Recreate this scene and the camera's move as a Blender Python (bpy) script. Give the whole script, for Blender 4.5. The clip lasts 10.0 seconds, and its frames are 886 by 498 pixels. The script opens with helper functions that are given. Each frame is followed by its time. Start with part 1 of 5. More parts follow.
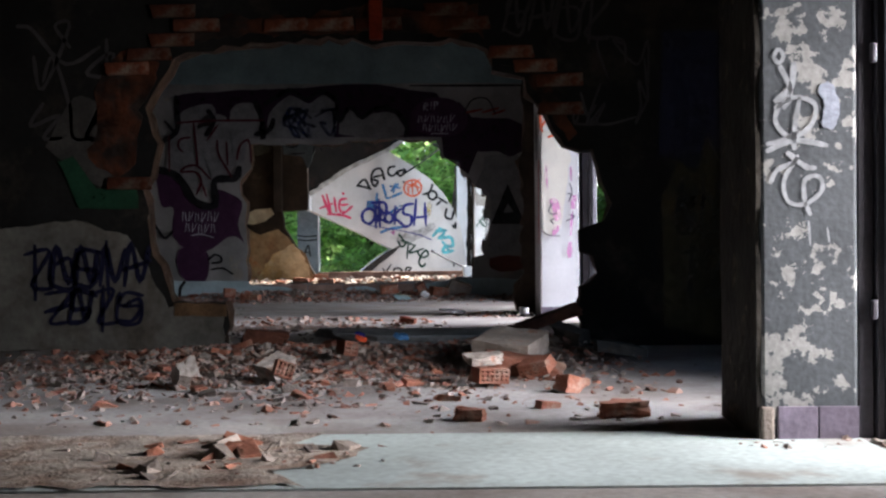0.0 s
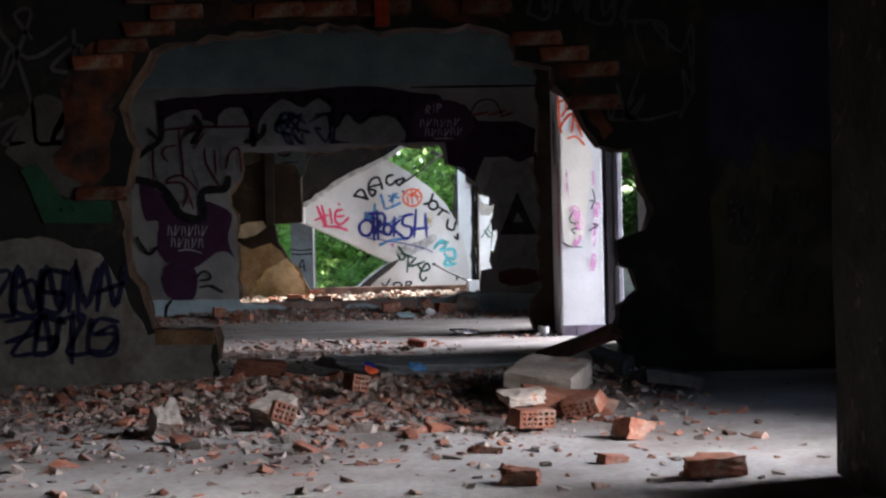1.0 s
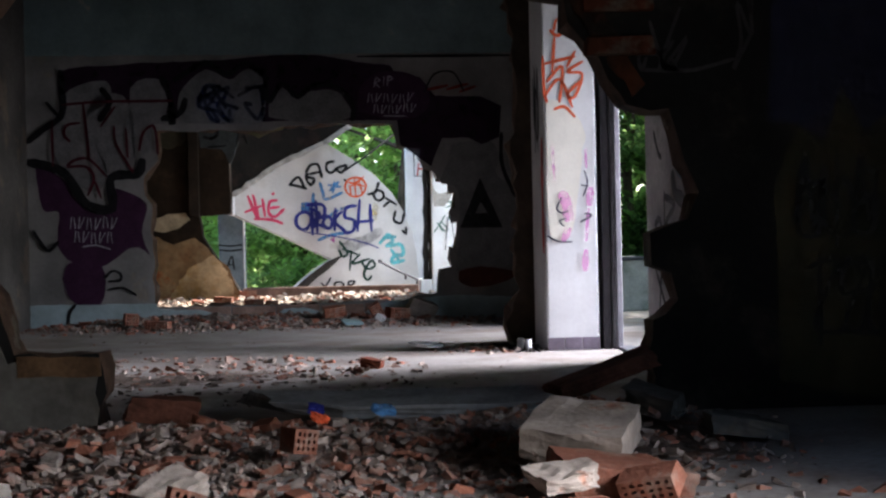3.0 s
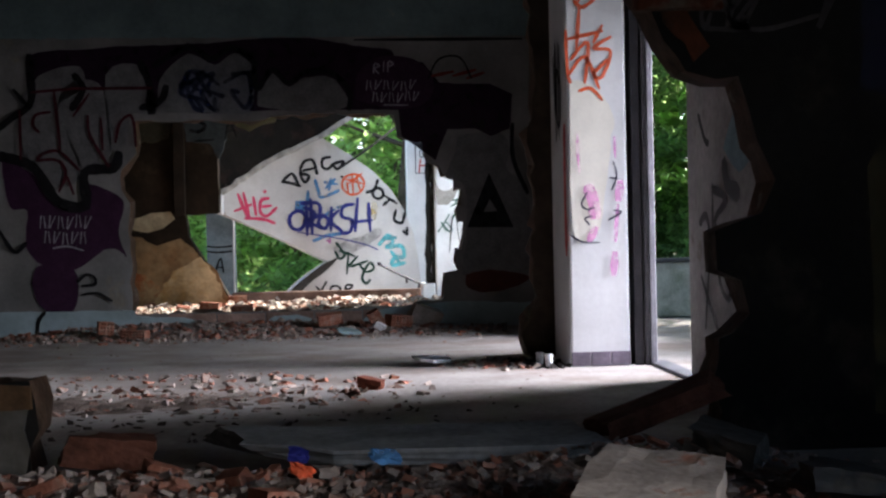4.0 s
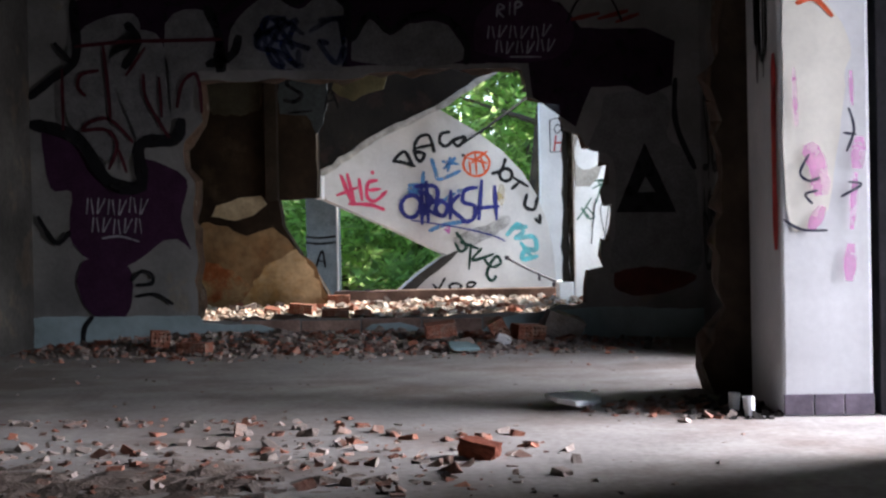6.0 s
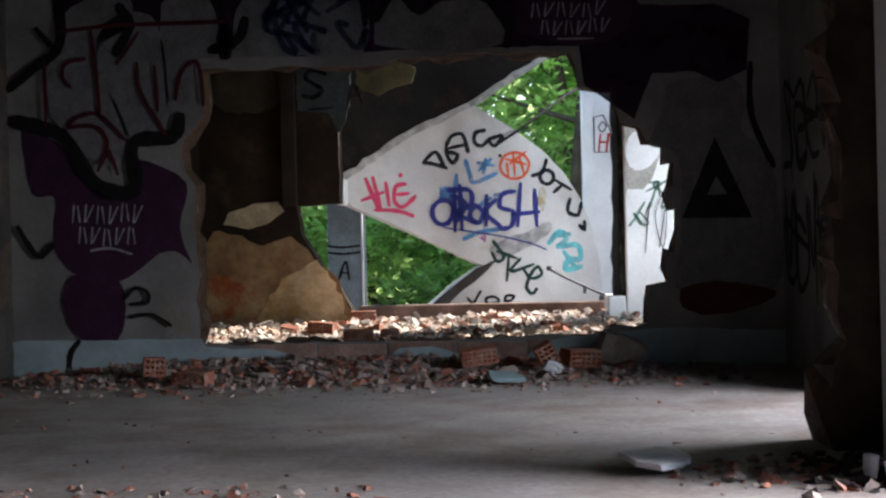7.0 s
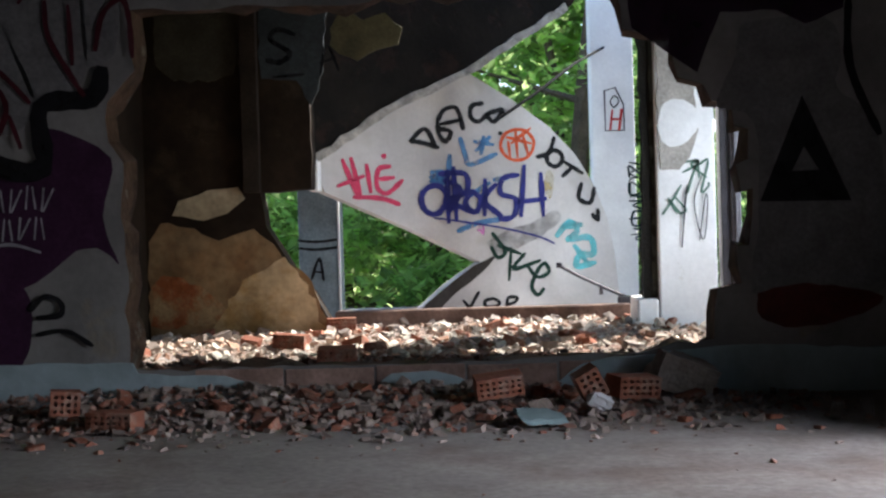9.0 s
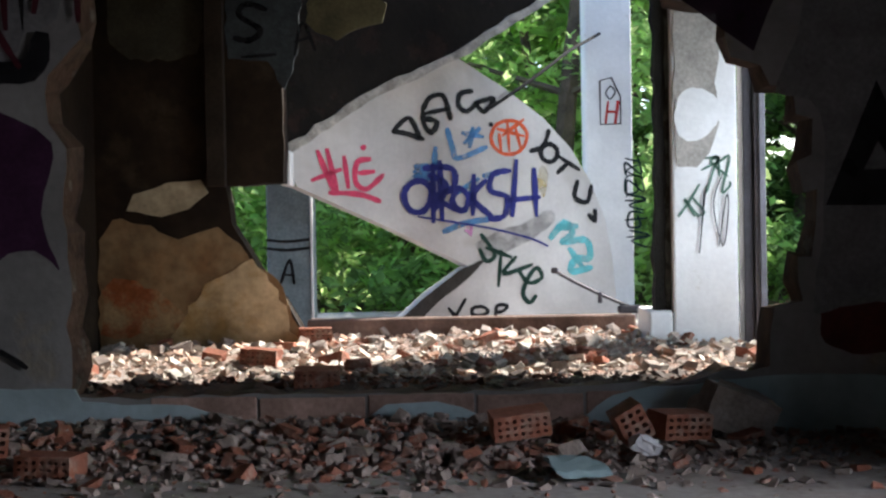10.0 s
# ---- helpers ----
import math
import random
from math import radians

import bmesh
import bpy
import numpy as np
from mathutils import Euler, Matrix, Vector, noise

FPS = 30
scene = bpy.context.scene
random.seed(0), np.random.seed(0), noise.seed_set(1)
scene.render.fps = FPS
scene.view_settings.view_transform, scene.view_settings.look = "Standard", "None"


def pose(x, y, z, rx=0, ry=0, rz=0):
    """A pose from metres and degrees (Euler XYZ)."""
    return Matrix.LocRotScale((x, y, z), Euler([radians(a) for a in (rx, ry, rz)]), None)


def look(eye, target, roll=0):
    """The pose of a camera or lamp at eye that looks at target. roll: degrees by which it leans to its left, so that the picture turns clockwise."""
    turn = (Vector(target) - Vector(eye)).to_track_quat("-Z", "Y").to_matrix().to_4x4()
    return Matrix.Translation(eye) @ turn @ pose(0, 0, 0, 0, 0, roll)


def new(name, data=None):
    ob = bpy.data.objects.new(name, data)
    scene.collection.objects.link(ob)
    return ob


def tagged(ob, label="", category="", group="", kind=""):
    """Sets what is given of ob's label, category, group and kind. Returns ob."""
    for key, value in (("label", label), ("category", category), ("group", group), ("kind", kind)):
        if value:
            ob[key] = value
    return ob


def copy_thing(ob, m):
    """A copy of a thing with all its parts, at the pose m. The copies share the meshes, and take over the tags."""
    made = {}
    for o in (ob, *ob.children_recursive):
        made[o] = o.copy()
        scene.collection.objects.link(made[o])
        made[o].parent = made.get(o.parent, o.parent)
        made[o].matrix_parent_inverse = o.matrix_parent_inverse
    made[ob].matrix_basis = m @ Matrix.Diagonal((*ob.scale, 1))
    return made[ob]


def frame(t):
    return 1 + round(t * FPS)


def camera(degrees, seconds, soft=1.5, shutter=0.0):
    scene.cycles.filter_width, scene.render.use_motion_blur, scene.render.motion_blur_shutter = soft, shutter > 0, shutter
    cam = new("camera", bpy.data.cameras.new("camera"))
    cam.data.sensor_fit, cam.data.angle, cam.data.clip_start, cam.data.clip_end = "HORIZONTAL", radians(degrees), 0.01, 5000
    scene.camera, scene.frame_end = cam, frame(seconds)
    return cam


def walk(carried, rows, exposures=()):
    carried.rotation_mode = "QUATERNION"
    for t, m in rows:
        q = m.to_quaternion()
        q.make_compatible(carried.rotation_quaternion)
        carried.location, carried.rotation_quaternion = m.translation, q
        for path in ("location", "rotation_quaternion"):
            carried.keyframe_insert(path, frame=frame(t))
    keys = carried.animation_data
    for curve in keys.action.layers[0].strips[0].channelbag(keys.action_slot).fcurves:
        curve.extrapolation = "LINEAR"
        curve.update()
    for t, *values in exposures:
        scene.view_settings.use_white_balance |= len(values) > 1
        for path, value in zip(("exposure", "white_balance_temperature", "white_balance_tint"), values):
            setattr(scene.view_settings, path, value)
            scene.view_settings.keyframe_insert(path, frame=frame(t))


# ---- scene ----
cam = camera(38.3, 10.0, soft=2.4)
PATH = [
    (0, (0.762, -12.495, 0.611), (0.769, -10.495, 0.588), -0.5),
    (0.5, (0.705, -12.091, 0.629), (0.71, -10.091, 0.612), -0.8),
    (1, (0.636, -11.63, 0.624), (0.657, -9.63, 0.618), -1.2),
    (1.5, (0.567, -11.247, 0.629), (0.623, -9.248, 0.626), -1.2),
    (2, (0.531, -10.838, 0.623), (0.62, -8.84, 0.617), -1.2),
    (2.5, (0.521, -10.445, 0.625), (0.64, -8.449, 0.609), -1.3),
    (4, (0.528, -9.157, 0.617), (0.653, -7.161, 0.604), -1.2),
    (4.5, (0.547, -8.741, 0.622), (0.628, -6.743, 0.611), -0.9),
    (5, (0.581, -8.264, 0.609), (0.597, -6.264, 0.595), -0.9),
    (5.5, (0.621, -7.748, 0.595), (0.578, -5.748, 0.572), -1.0),
    (7, (0.53, -6.255, 0.626), (0.397, -4.259, 0.614), -1.4),
    (7.5, (0.494, -5.857, 0.625), (0.349, -3.862, 0.626), -1.4),
    (8, (0.463, -5.498, 0.628), (0.32, -3.503, 0.63), -1.5),
    (8.5, (0.386, -5.147, 0.618), (0.266, -3.15, 0.615), -1.9),
    (9, (0.311, -4.797, 0.623), (0.221, -2.799, 0.6), -1.7),
    (9.5, (0.232, -4.438, 0.629), (0.17, -2.439, 0.598), -1.5),
    (10, (0.121, -4.03, 0.655), (0.098, -2.031, 0.624), -1.0),
]
walk(cam, [(t, look(eye, aim, roll)) for t, eye, aim, roll in PATH], exposures=[(0, 1.72, 6150, 13), (5, 1.66, 6150, 13), (10, 1.54, 6150, 12)])

# ---- light ----
SUN_DIR = Vector((0.60, 0.42, 0.68)).normalized()   # towards the sun
world = bpy.data.worlds.new("sky")
scene.world = world
world.use_nodes = True
wn = world.node_tree.nodes
sky = wn.new("ShaderNodeTexSky")
sky.sky_type, sky.sun_disc = "NISHITA", False
sky.sun_elevation = math.asin(SUN_DIR.z)
sky.sun_rotation = math.atan2(SUN_DIR.x, SUN_DIR.y)
world.node_tree.links.new(sky.outputs[0], wn["Background"].inputs[0])
wn["Background"].inputs[1].default_value = 0.15
sun = new("sun", bpy.data.lights.new("sun", "SUN"))
sun.data.energy, sun.data.angle, sun.data.color = 5.0, radians(0.6), (1.0, 0.93, 0.82)
sun.matrix_world = look(SUN_DIR * 30, (0, 0, 0))


def window_light(name, place, aim, width, height, power, spread=180, colour=(0.86, 0.94, 1.0)):
    lamp = new(name, bpy.data.lights.new(name, "AREA"))
    lamp.data.shape, lamp.data.size, lamp.data.size_y = "RECTANGLE", width, height
    lamp.data.energy, lamp.data.color, lamp.data.spread = power, colour, radians(spread)
    lamp.matrix_world = look(place, aim)
    return lamp


window_light("doorway_daylight", (3.3, -3.38, 1.2), (0.8, -3.5, 0.0), 0.7, 1.5, 18, 75, (0.98, 0.955, 1.0))
# added fill aimed at the porch pillar to brighten it, not a window
window_light("porch_pillar_fill", (3.1, 0.9, 1.2), (1.3, 2.3, 0.9), 1.0, 1.2, 2.6, 50)
window_light("side_opening_daylight", (2.6, -1.95, 0.85), (0.3, -1.6, -0.1), 0.9, 0.6, 7.5, 100, (0.98, 0.955, 1.0))
window_light("side_window_daylight", (3.36, -8.0, 1.6), (0.2, -8.1, 0.0), 0.9, 1.0, 6, 50, (0.95, 0.96, 1.0))
window_light("porch_daylight", (3.40, -9.2, 1.0), (-0.4, -8.1, 0.0), 0.9, 0.9, 17, 80, (1.0, 0.96, 0.92))

# ---- materials ----


def mat(name, colour, rough=0.85, metal=0.0, dark=0.6, scale=6.0, fine=60.0, bump=0.25, island=0.0, second=None, cover=0.5, patch=3.0, edge=0.03, objrand=0.0, grain=0.18, gloss=0.2):
    """A worn surface: colour varied at two scales, fine relief, and patches of a second colour where paint has gone."""
    m = bpy.data.materials.new(name)
    m.use_nodes = True
    n, link = m.node_tree.nodes, m.node_tree.links.new
    b = n["Principled BSDF"]
    b.inputs["Roughness"].default_value, b.inputs["Metallic"].default_value = rough, metal
    b.inputs["Specular IOR Level"].default_value = gloss
    co = n.new("ShaderNodeTexCoord")
    big, small = n.new("ShaderNodeTexNoise"), n.new("ShaderNodeTexNoise")
    big.inputs["Scale"].default_value, big.inputs["Detail"].default_value = scale, 6
    small.inputs["Scale"].default_value, small.inputs["Detail"].default_value = fine, 4
    for x in (big, small):
        link(co.outputs["Object"], x.inputs["Vector"])
    ramp = n.new("ShaderNodeMapRange")
    ramp.inputs["From Min"].default_value, ramp.inputs["From Max"].default_value = 0.32, 0.68
    ramp.inputs["To Min"].default_value, ramp.inputs["To Max"].default_value = dark, 1.1
    link(big.outputs["Fac"], ramp.inputs["Value"])
    gr = n.new("ShaderNodeMapRange")
    gr.inputs["From Min"].default_value, gr.inputs["From Max"].default_value = 0.3, 0.7
    gr.inputs["To Min"].default_value, gr.inputs["To Max"].default_value = 1 - grain, 1 + grain * 0.8
    link(small.outputs["Fac"], gr.inputs["Value"])
    mul = n.new("ShaderNodeMath")
    mul.operation = "MULTIPLY"
    link(ramp.outputs[0], mul.inputs[0]), link(gr.outputs[0], mul.inputs[1])
    tint = n.new("ShaderNodeVectorMath")
    tint.operation = "SCALE"
    tint.inputs[0].default_value = colour
    last = mul.outputs[0]
    if island or objrand:
        src = n.new("ShaderNodeNewGeometry").outputs["Random Per Island"] if island else n.new("ShaderNodeObjectInfo").outputs["Random"]
        r = n.new("ShaderNodeMapRange")
        k = island or objrand
        r.inputs["To Min"].default_value, r.inputs["To Max"].default_value = 1 - k, 1 + k
        link(src, r.inputs["Value"])
        mm = n.new("ShaderNodeMath")
        mm.operation = "MULTIPLY"
        link(last, mm.inputs[0]), link(r.outputs[0], mm.inputs[1])
        last = mm.outputs[0]
    height = small.outputs["Fac"]
    if second:
        pn = n.new("ShaderNodeTexNoise")
        pn.inputs["Scale"].default_value, pn.inputs["Detail"].default_value, pn.inputs["Roughness"].default_value = patch, 8, 0.62
        link(co.outputs["Object"], pn.inputs["Vector"])
        pm = n.new("ShaderNodeMapRange")
        pm.inputs["From Min"].default_value, pm.inputs["From Max"].default_value = cover - edge, cover + edge
        link(pn.outputs["Fac"], pm.inputs["Value"])
        mx = n.new("ShaderNodeMix")
        mx.data_type = "RGBA"
        mx.inputs["A"].default_value, mx.inputs["B"].default_value = (*colour, 1), (*second, 1)
        link(pm.outputs[0], mx.inputs["Factor"])
        link(mx.outputs["Result"], tint.inputs[0])
        add = n.new("ShaderNodeMath")
        add.operation = "MULTIPLY_ADD"
        add.inputs[1].default_value = -1.2
        link(pm.outputs[0], add.inputs[0]), link(small.outputs["Fac"], add.inputs[2])
        height = add.outputs[0]
    link(last, tint.inputs["Scale"])
    link(tint.outputs[0], b.inputs["Base Color"])
    bp = n.new("ShaderNodeBump")
    bp.inputs["Strength"].default_value, bp.inputs["Distance"].default_value = bump, 0.01
    link(height, bp.inputs["Height"])
    link(bp.outputs[0], b.inputs["Normal"])
    return m


def leaf_mat(name, colour, through_colour):
    m = bpy.data.materials.new(name)
    m.use_nodes = True
    n, link = m.node_tree.nodes, m.node_tree.links.new
    n.remove(n["Principled BSDF"])
    geo = n.new("ShaderNodeNewGeometry")
    r = n.new("ShaderNodeMapRange")
    r.inputs["To Min"].default_value, r.inputs["To Max"].default_value = 0.45, 1.6
    link(geo.outputs["Random Per Island"], r.inputs["Value"])
    mix = n.new("ShaderNodeMixShader")
    mix.inputs[0].default_value = 0.5
    for k, (kind, c) in enumerate((("ShaderNodeBsdfDiffuse", colour), ("ShaderNodeBsdfTranslucent", through_colour))):
        sc = n.new("ShaderNodeVectorMath")
        sc.operation = "SCALE"
        sc.inputs[0].default_value = c
        link(r.outputs[0], sc.inputs["Scale"])
        sh = n.new(kind)
        link(sc.outputs[0], sh.inputs["Color"])
        link(sh.outputs[0], mix.inputs[k + 1])
    link(mix.outputs[0], n["Material Output"].inputs[0])
    return m


PLASTER = mat("grey_white_plaster", (0.28, 0.275, 0.265), grain=0.08, dark=0.6, scale=2.5, fine=35, second=(0.30, 0.27, 0.22), cover=0.66, patch=2.2)
TEAL = mat("pale_teal_paint", (0.21, 0.29, 0.30), grain=0.08, dark=0.75, scale=3, fine=30, second=(0.45, 0.40, 0.35), cover=0.66, patch=3)
# lighter copy of the teal, with the light near the floor in its colour
SKIRT = mat("lit_teal_skirting_paint", (0.44, 0.56, 0.59), grain=0.06, dark=0.75, scale=4, fine=30)
BLACK_PLASTER = mat("near_black_plaster", (0.014, 0.013, 0.012), dark=0.5, scale=3, fine=30, second=(0.04, 0.032, 0.026), cover=0.6, patch=4, edge=0.06)
# held dark to cut bounced light; the shade of walls and lumps is in it
DIM_PLASTER = mat("dim_grey_plaster", (0.10, 0.094, 0.085), dark=0.5, scale=2.0, fine=30, second=(0.16, 0.13, 0.10), cover=0.58, patch=2.5)
WHITE = mat("white_limewashed_plaster", (0.71, 0.71, 0.725), dark=0.82, scale=2.2, fine=40, bump=0.06, grain=0.04, second=(0.58, 0.55, 0.50), cover=0.70, patch=3.5)
DINGY = mat("dingy_white_plaster", (0.65, 0.63, 0.615), dark=0.78, scale=2.0, fine=40, bump=0.12, grain=0.05, second=(0.46, 0.43, 0.39), cover=0.66, patch=2.5, edge=0.08)
BRIGHT = mat("bright_white_plaster", (0.90, 0.90, 0.90), dark=0.85, scale=2.2, fine=40, bump=0.12, grain=0.04, second=(0.70, 0.68, 0.64), cover=0.68, patch=4)
CREAM = mat("cream_filler", (0.72, 0.69, 0.62), bump=0.04, grain=0.03, dark=0.85, scale=5, fine=50)
PEELED = mat("peeling_grey_paint", (0.075, 0.08, 0.086), dark=0.7, scale=4, fine=50, second=(0.27, 0.262, 0.25), cover=0.55, patch=11, edge=0.008, bump=0.22)
# brown stain kept very dark, so the upper wall's shade sits in it
BROWN = mat("shaded_brown_stained_plaster", (0.026, 0.0165, 0.010), dark=0.35, scale=3.2, fine=25, second=(0.060, 0.042, 0.026), cover=0.60, patch=2.0, edge=0.05)
BRICKWALL = mat("broken_brick_edge", (0.115, 0.068, 0.045), dark=0.35, scale=9, fine=45, bump=0.8, second=(0.19, 0.155, 0.12), cover=0.6, patch=7)
BRICK = mat("red_clay_brick", (0.37, 0.145, 0.092), dark=0.6, scale=8, fine=70, bump=0.5, objrand=0.25, second=(0.34, 0.25, 0.20), cover=0.60, patch=9, edge=0.08)
BRICKS = mat("clay_rubble", (0.36, 0.16, 0.11), dark=0.6, scale=9, fine=70, bump=0.5, island=0.45, second=(0.33, 0.27, 0.23), cover=0.55, patch=4, edge=0.08)
MORTAR = mat("mortar_rubble", (0.34, 0.28, 0.245), dark=0.6, scale=9, fine=70, bump=0.5, island=0.4)
CHUNK = mat("mortar_chunk", (0.31, 0.255, 0.22), dark=0.6, scale=9, fine=70, bump=0.5, objrand=0.25)
FLOOR = mat("dusty_concrete_floor", gloss=0.5, colour=(0.40, 0.37, 0.345), rough=0.8, dark=0.65, scale=1.6, fine=40, bump=0.2, second=(0.25, 0.205, 0.18), cover=0.53, patch=1.7, edge=0.09)
SCREED = mat("pale_green_screed", gloss=0.5, colour=(0.50, 0.56, 0.54), rough=0.55, dark=0.8, scale=2, fine=40, bump=0.1, second=(0.36, 0.33, 0.29), cover=0.62, patch=2.4, edge=0.05)
# ceiling colour set dark so that less light bounces in the rooms
CEIL = mat("low_bounce_ceiling", (0.05, 0.047, 0.044), dark=0.4, scale=1.2, fine=20)
METAL = mat("dark_painted_steel", gloss=0.5, colour=(0.06, 0.055, 0.065), rough=0.45, metal=0.3, dark=0.7, scale=8, fine=60, bump=0.1)
STEEL = mat("grey_violet_steel", gloss=0.5, colour=(0.17, 0.165, 0.185), rough=0.5, metal=0.2, dark=0.7, scale=8, fine=60, bump=0.1)
TILE = mat("dark_violet_tile", gloss=0.5, colour=(0.16, 0.13, 0.17), rough=0.35, dark=0.7, scale=10, fine=60, objrand=0.2)
EARTH = mat("leafy_earth", (0.13, 0.10, 0.06), dark=0.5, scale=1.5, fine=30, bump=0.6)
TERRACE = mat("pale_terrace_concrete", (0.12, 0.128, 0.135), dark=0.75, scale=1.5, fine=40)
BARK = mat("tree_bark", (0.12, 0.09, 0.065), dark=0.5, scale=6, fine=40, bump=0.8)
LEAF = leaf_mat("green_leaves", (0.20, 0.34, 0.10), (0.60, 0.80, 0.34))
LEAF_DARK = leaf_mat("dark_green_leaves", (0.09, 0.16, 0.055), (0.26, 0.40, 0.13))


def paint(name, c, cover=0.94):
    """Sprayed paint: thin in places, so that the wall shows through."""
    m = mat(name, c, rough=0.6, dark=0.75, scale=9, fine=60, bump=0.05)
    n, link = m.node_tree.nodes, m.node_tree.links.new
    co, tex, rg = n.new("ShaderNodeTexCoord"), n.new("ShaderNodeTexNoise"), n.new("ShaderNodeMapRange")
    tex.inputs["Scale"].default_value, tex.inputs["Detail"].default_value = 14, 5
    rg.inputs["From Min"].default_value, rg.inputs["From Max"].default_value = 0.3, 0.62
    rg.inputs["To Min"].default_value, rg.inputs["To Max"].default_value = max(0.0, cover - (0.35 if cover < 0.9 else 0.06)), min(1.0, cover + 0.06)
    link(co.outputs["Object"], tex.inputs["Vector"])
    link(tex.outputs["Fac"], rg.inputs["Value"])
    link(rg.outputs[0], n["Principled BSDF"].inputs["Alpha"])
    return m


INK = paint("black_spray", (0.012, 0.012, 0.014))
PURPLE = paint("purple_spray", (0.055, 0.020, 0.052))
DEEP = paint("deep_purple_spray", (0.026, 0.009, 0.026))
BLUE = paint("blue_spray", (0.026, 0.03, 0.22))
SKYBLUE = paint("light_blue_spray", (0.10, 0.30, 0.62), 0.75)
CYAN = paint("cyan_spray", (0.16, 0.62, 0.68), 0.8)
RED = paint("red_spray", (0.60, 0.05, 0.045))
ORANGE = paint("orange_red_spray", (0.75, 0.13, 0.05))
PINK = paint("magenta_spray", (0.70, 0.20, 0.55), 0.55)
CRIMSON = paint("crimson_spray", (0.68, 0.06, 0.14))
WHITEP = paint("white_spray", (0.50, 0.50, 0.54), 0.85)
GREEN = paint("green_spray", (0.014, 0.055, 0.028))
YELLOW = paint("dull_yellow_spray", (0.07, 0.056, 0.018), 0.75)
NAVY = paint("navy_spray", (0.010, 0.010, 0.032))
# grey fill lowered so the dimness of the upper wall is in the paint
PALE = paint("dim_grey_roller_paint", (0.20, 0.20, 0.20))
GREYBLUE = paint("blue_grey_paint", (0.20, 0.25, 0.28))

# ---- building blocks ----
rng = random.Random(7)


def mesh_ob(name, bm, *mats):
    me = bpy.data.meshes.new(name)
    bmesh.ops.recalc_face_normals(bm, faces=bm.faces)
    bm.to_mesh(me)
    bm.free()
    for m in mats:
        me.materials.append(m)
    return new(name, me)


def part(name, bm, material, parent, label=""):
    """One mesh under a thing or part."""
    mats = material if isinstance(material, (tuple, list)) else (material,)
    ob = mesh_ob(name, bm, *mats)
    ob.parent = parent
    return tagged(ob, label)


def thing(name, bm, material, label, category, group="", kind=""):
    mats = material if isinstance(material, (tuple, list)) else (material,)
    return tagged(mesh_ob(name, bm, *mats), label, category, group, kind)


def box(bm, a, b, bevel=0.0, index=0):
    """A box between two corners."""
    r = bmesh.ops.create_cube(bm, size=1)
    vs = r["verts"]
    for v in vs:
        v.co = Vector([(a[i] + b[i]) / 2 + v.co[i] * (b[i] - a[i]) for i in range(3)])
    fs = {f for v in vs for f in v.link_faces}
    for f in fs:
        f.material_index = index
    if bevel:
        es = {e for v in vs for e in v.link_edges}
        bmesh.ops.bevel(bm, geom=list(es), offset=bevel, segments=2, affect="EDGES", profile=0.5)


def jag(poly, step=0.06, amp=0.018, seed=1, keep=()):
    """A polygon whose edges are broken into short, uneven lengths."""
    r = random.Random(seed)
    out = []
    for i, p in enumerate(poly):
        q = poly[(i + 1) % len(poly)]
        p, q = Vector(p), Vector(q)
        k = max(1, int((q - p).length / step))
        for j in range(k):
            c = p.lerp(q, j / k)
            a = 0 if i in keep else amp
            out.append(Vector((c.x + r.uniform(-a, a), c.y + r.uniform(-a, a))))
    return out


def sheet(bm, loops, place, w, index=0):
    """Fills an outline (and its holes) in one plane; returns the rings of vertices."""
    rings, edges = [], []
    for lp in loops:
        vs = [bm.verts.new(place(p[0], p[1], w)) for p in lp]
        rings.append(vs)
        edges += [bm.edges.new((vs[i], vs[(i + 1) % len(vs)])) for i in range(len(vs))]
    res = bmesh.ops.triangle_fill(bm, use_beauty=True, use_dissolve=False, edges=edges)
    for g in res["geom"]:
        if isinstance(g, bmesh.types.BMFace):
            g.material_index = index
    return rings


def plate(loops, place, w0, w1, drift=0.0, seed=3, side=1):
    """A wall panel with real openings: front, back and the broken thickness between. side: material of the broken edge."""
    r = random.Random(seed)
    bm = bmesh.new()
    back = []
    for k, lp in enumerate(loops):
        d = drift if (k or len(loops) == 1) else 0
        back.append([(p[0] + r.uniform(-d, d), p[1] + r.uniform(-d, d)) for p in lp])
    fr, bk = sheet(bm, loops, place, w0), sheet(bm, back, place, w1)
    for a, b in zip(fr, bk):
        for i in range(len(a)):
            j = (i + 1) % len(a)
            bm.faces.new((a[i], a[j], b[j], b[i])).material_index = side
    return bm


def XZ(y0):
    return lambda u, v, w: (u, y0 + w, v)


def YZ(x0):
    return lambda u, v, w: (x0 + w, u, v)


def rect(u0, v0, u1, v1):
    return [(u0, v0), (u1, v0), (u1, v1), (u0, v1)]


# ---- setting: ground, floors, ceilings ----
bm = bmesh.new()
bmesh.ops.create_grid(bm, x_segments=60, y_segments=60, size=1)
for v in bm.verts:
    x, y = v.co.x, v.co.y
    v.co = Vector((math.copysign(abs(x) ** 3, x) * 900, math.copysign(abs(y) ** 3, y) * 900, 0))
    d = math.hypot(v.co.x, v.co.y - 1)
    v.co.z = -0.22 + 0.12 * noise.noise(v.co * 0.3) * min(1, d / 8)
ground = thing("ground", bm, EARTH, "leaf-strewn brown earth round the ruin", "ground", kind="structure")

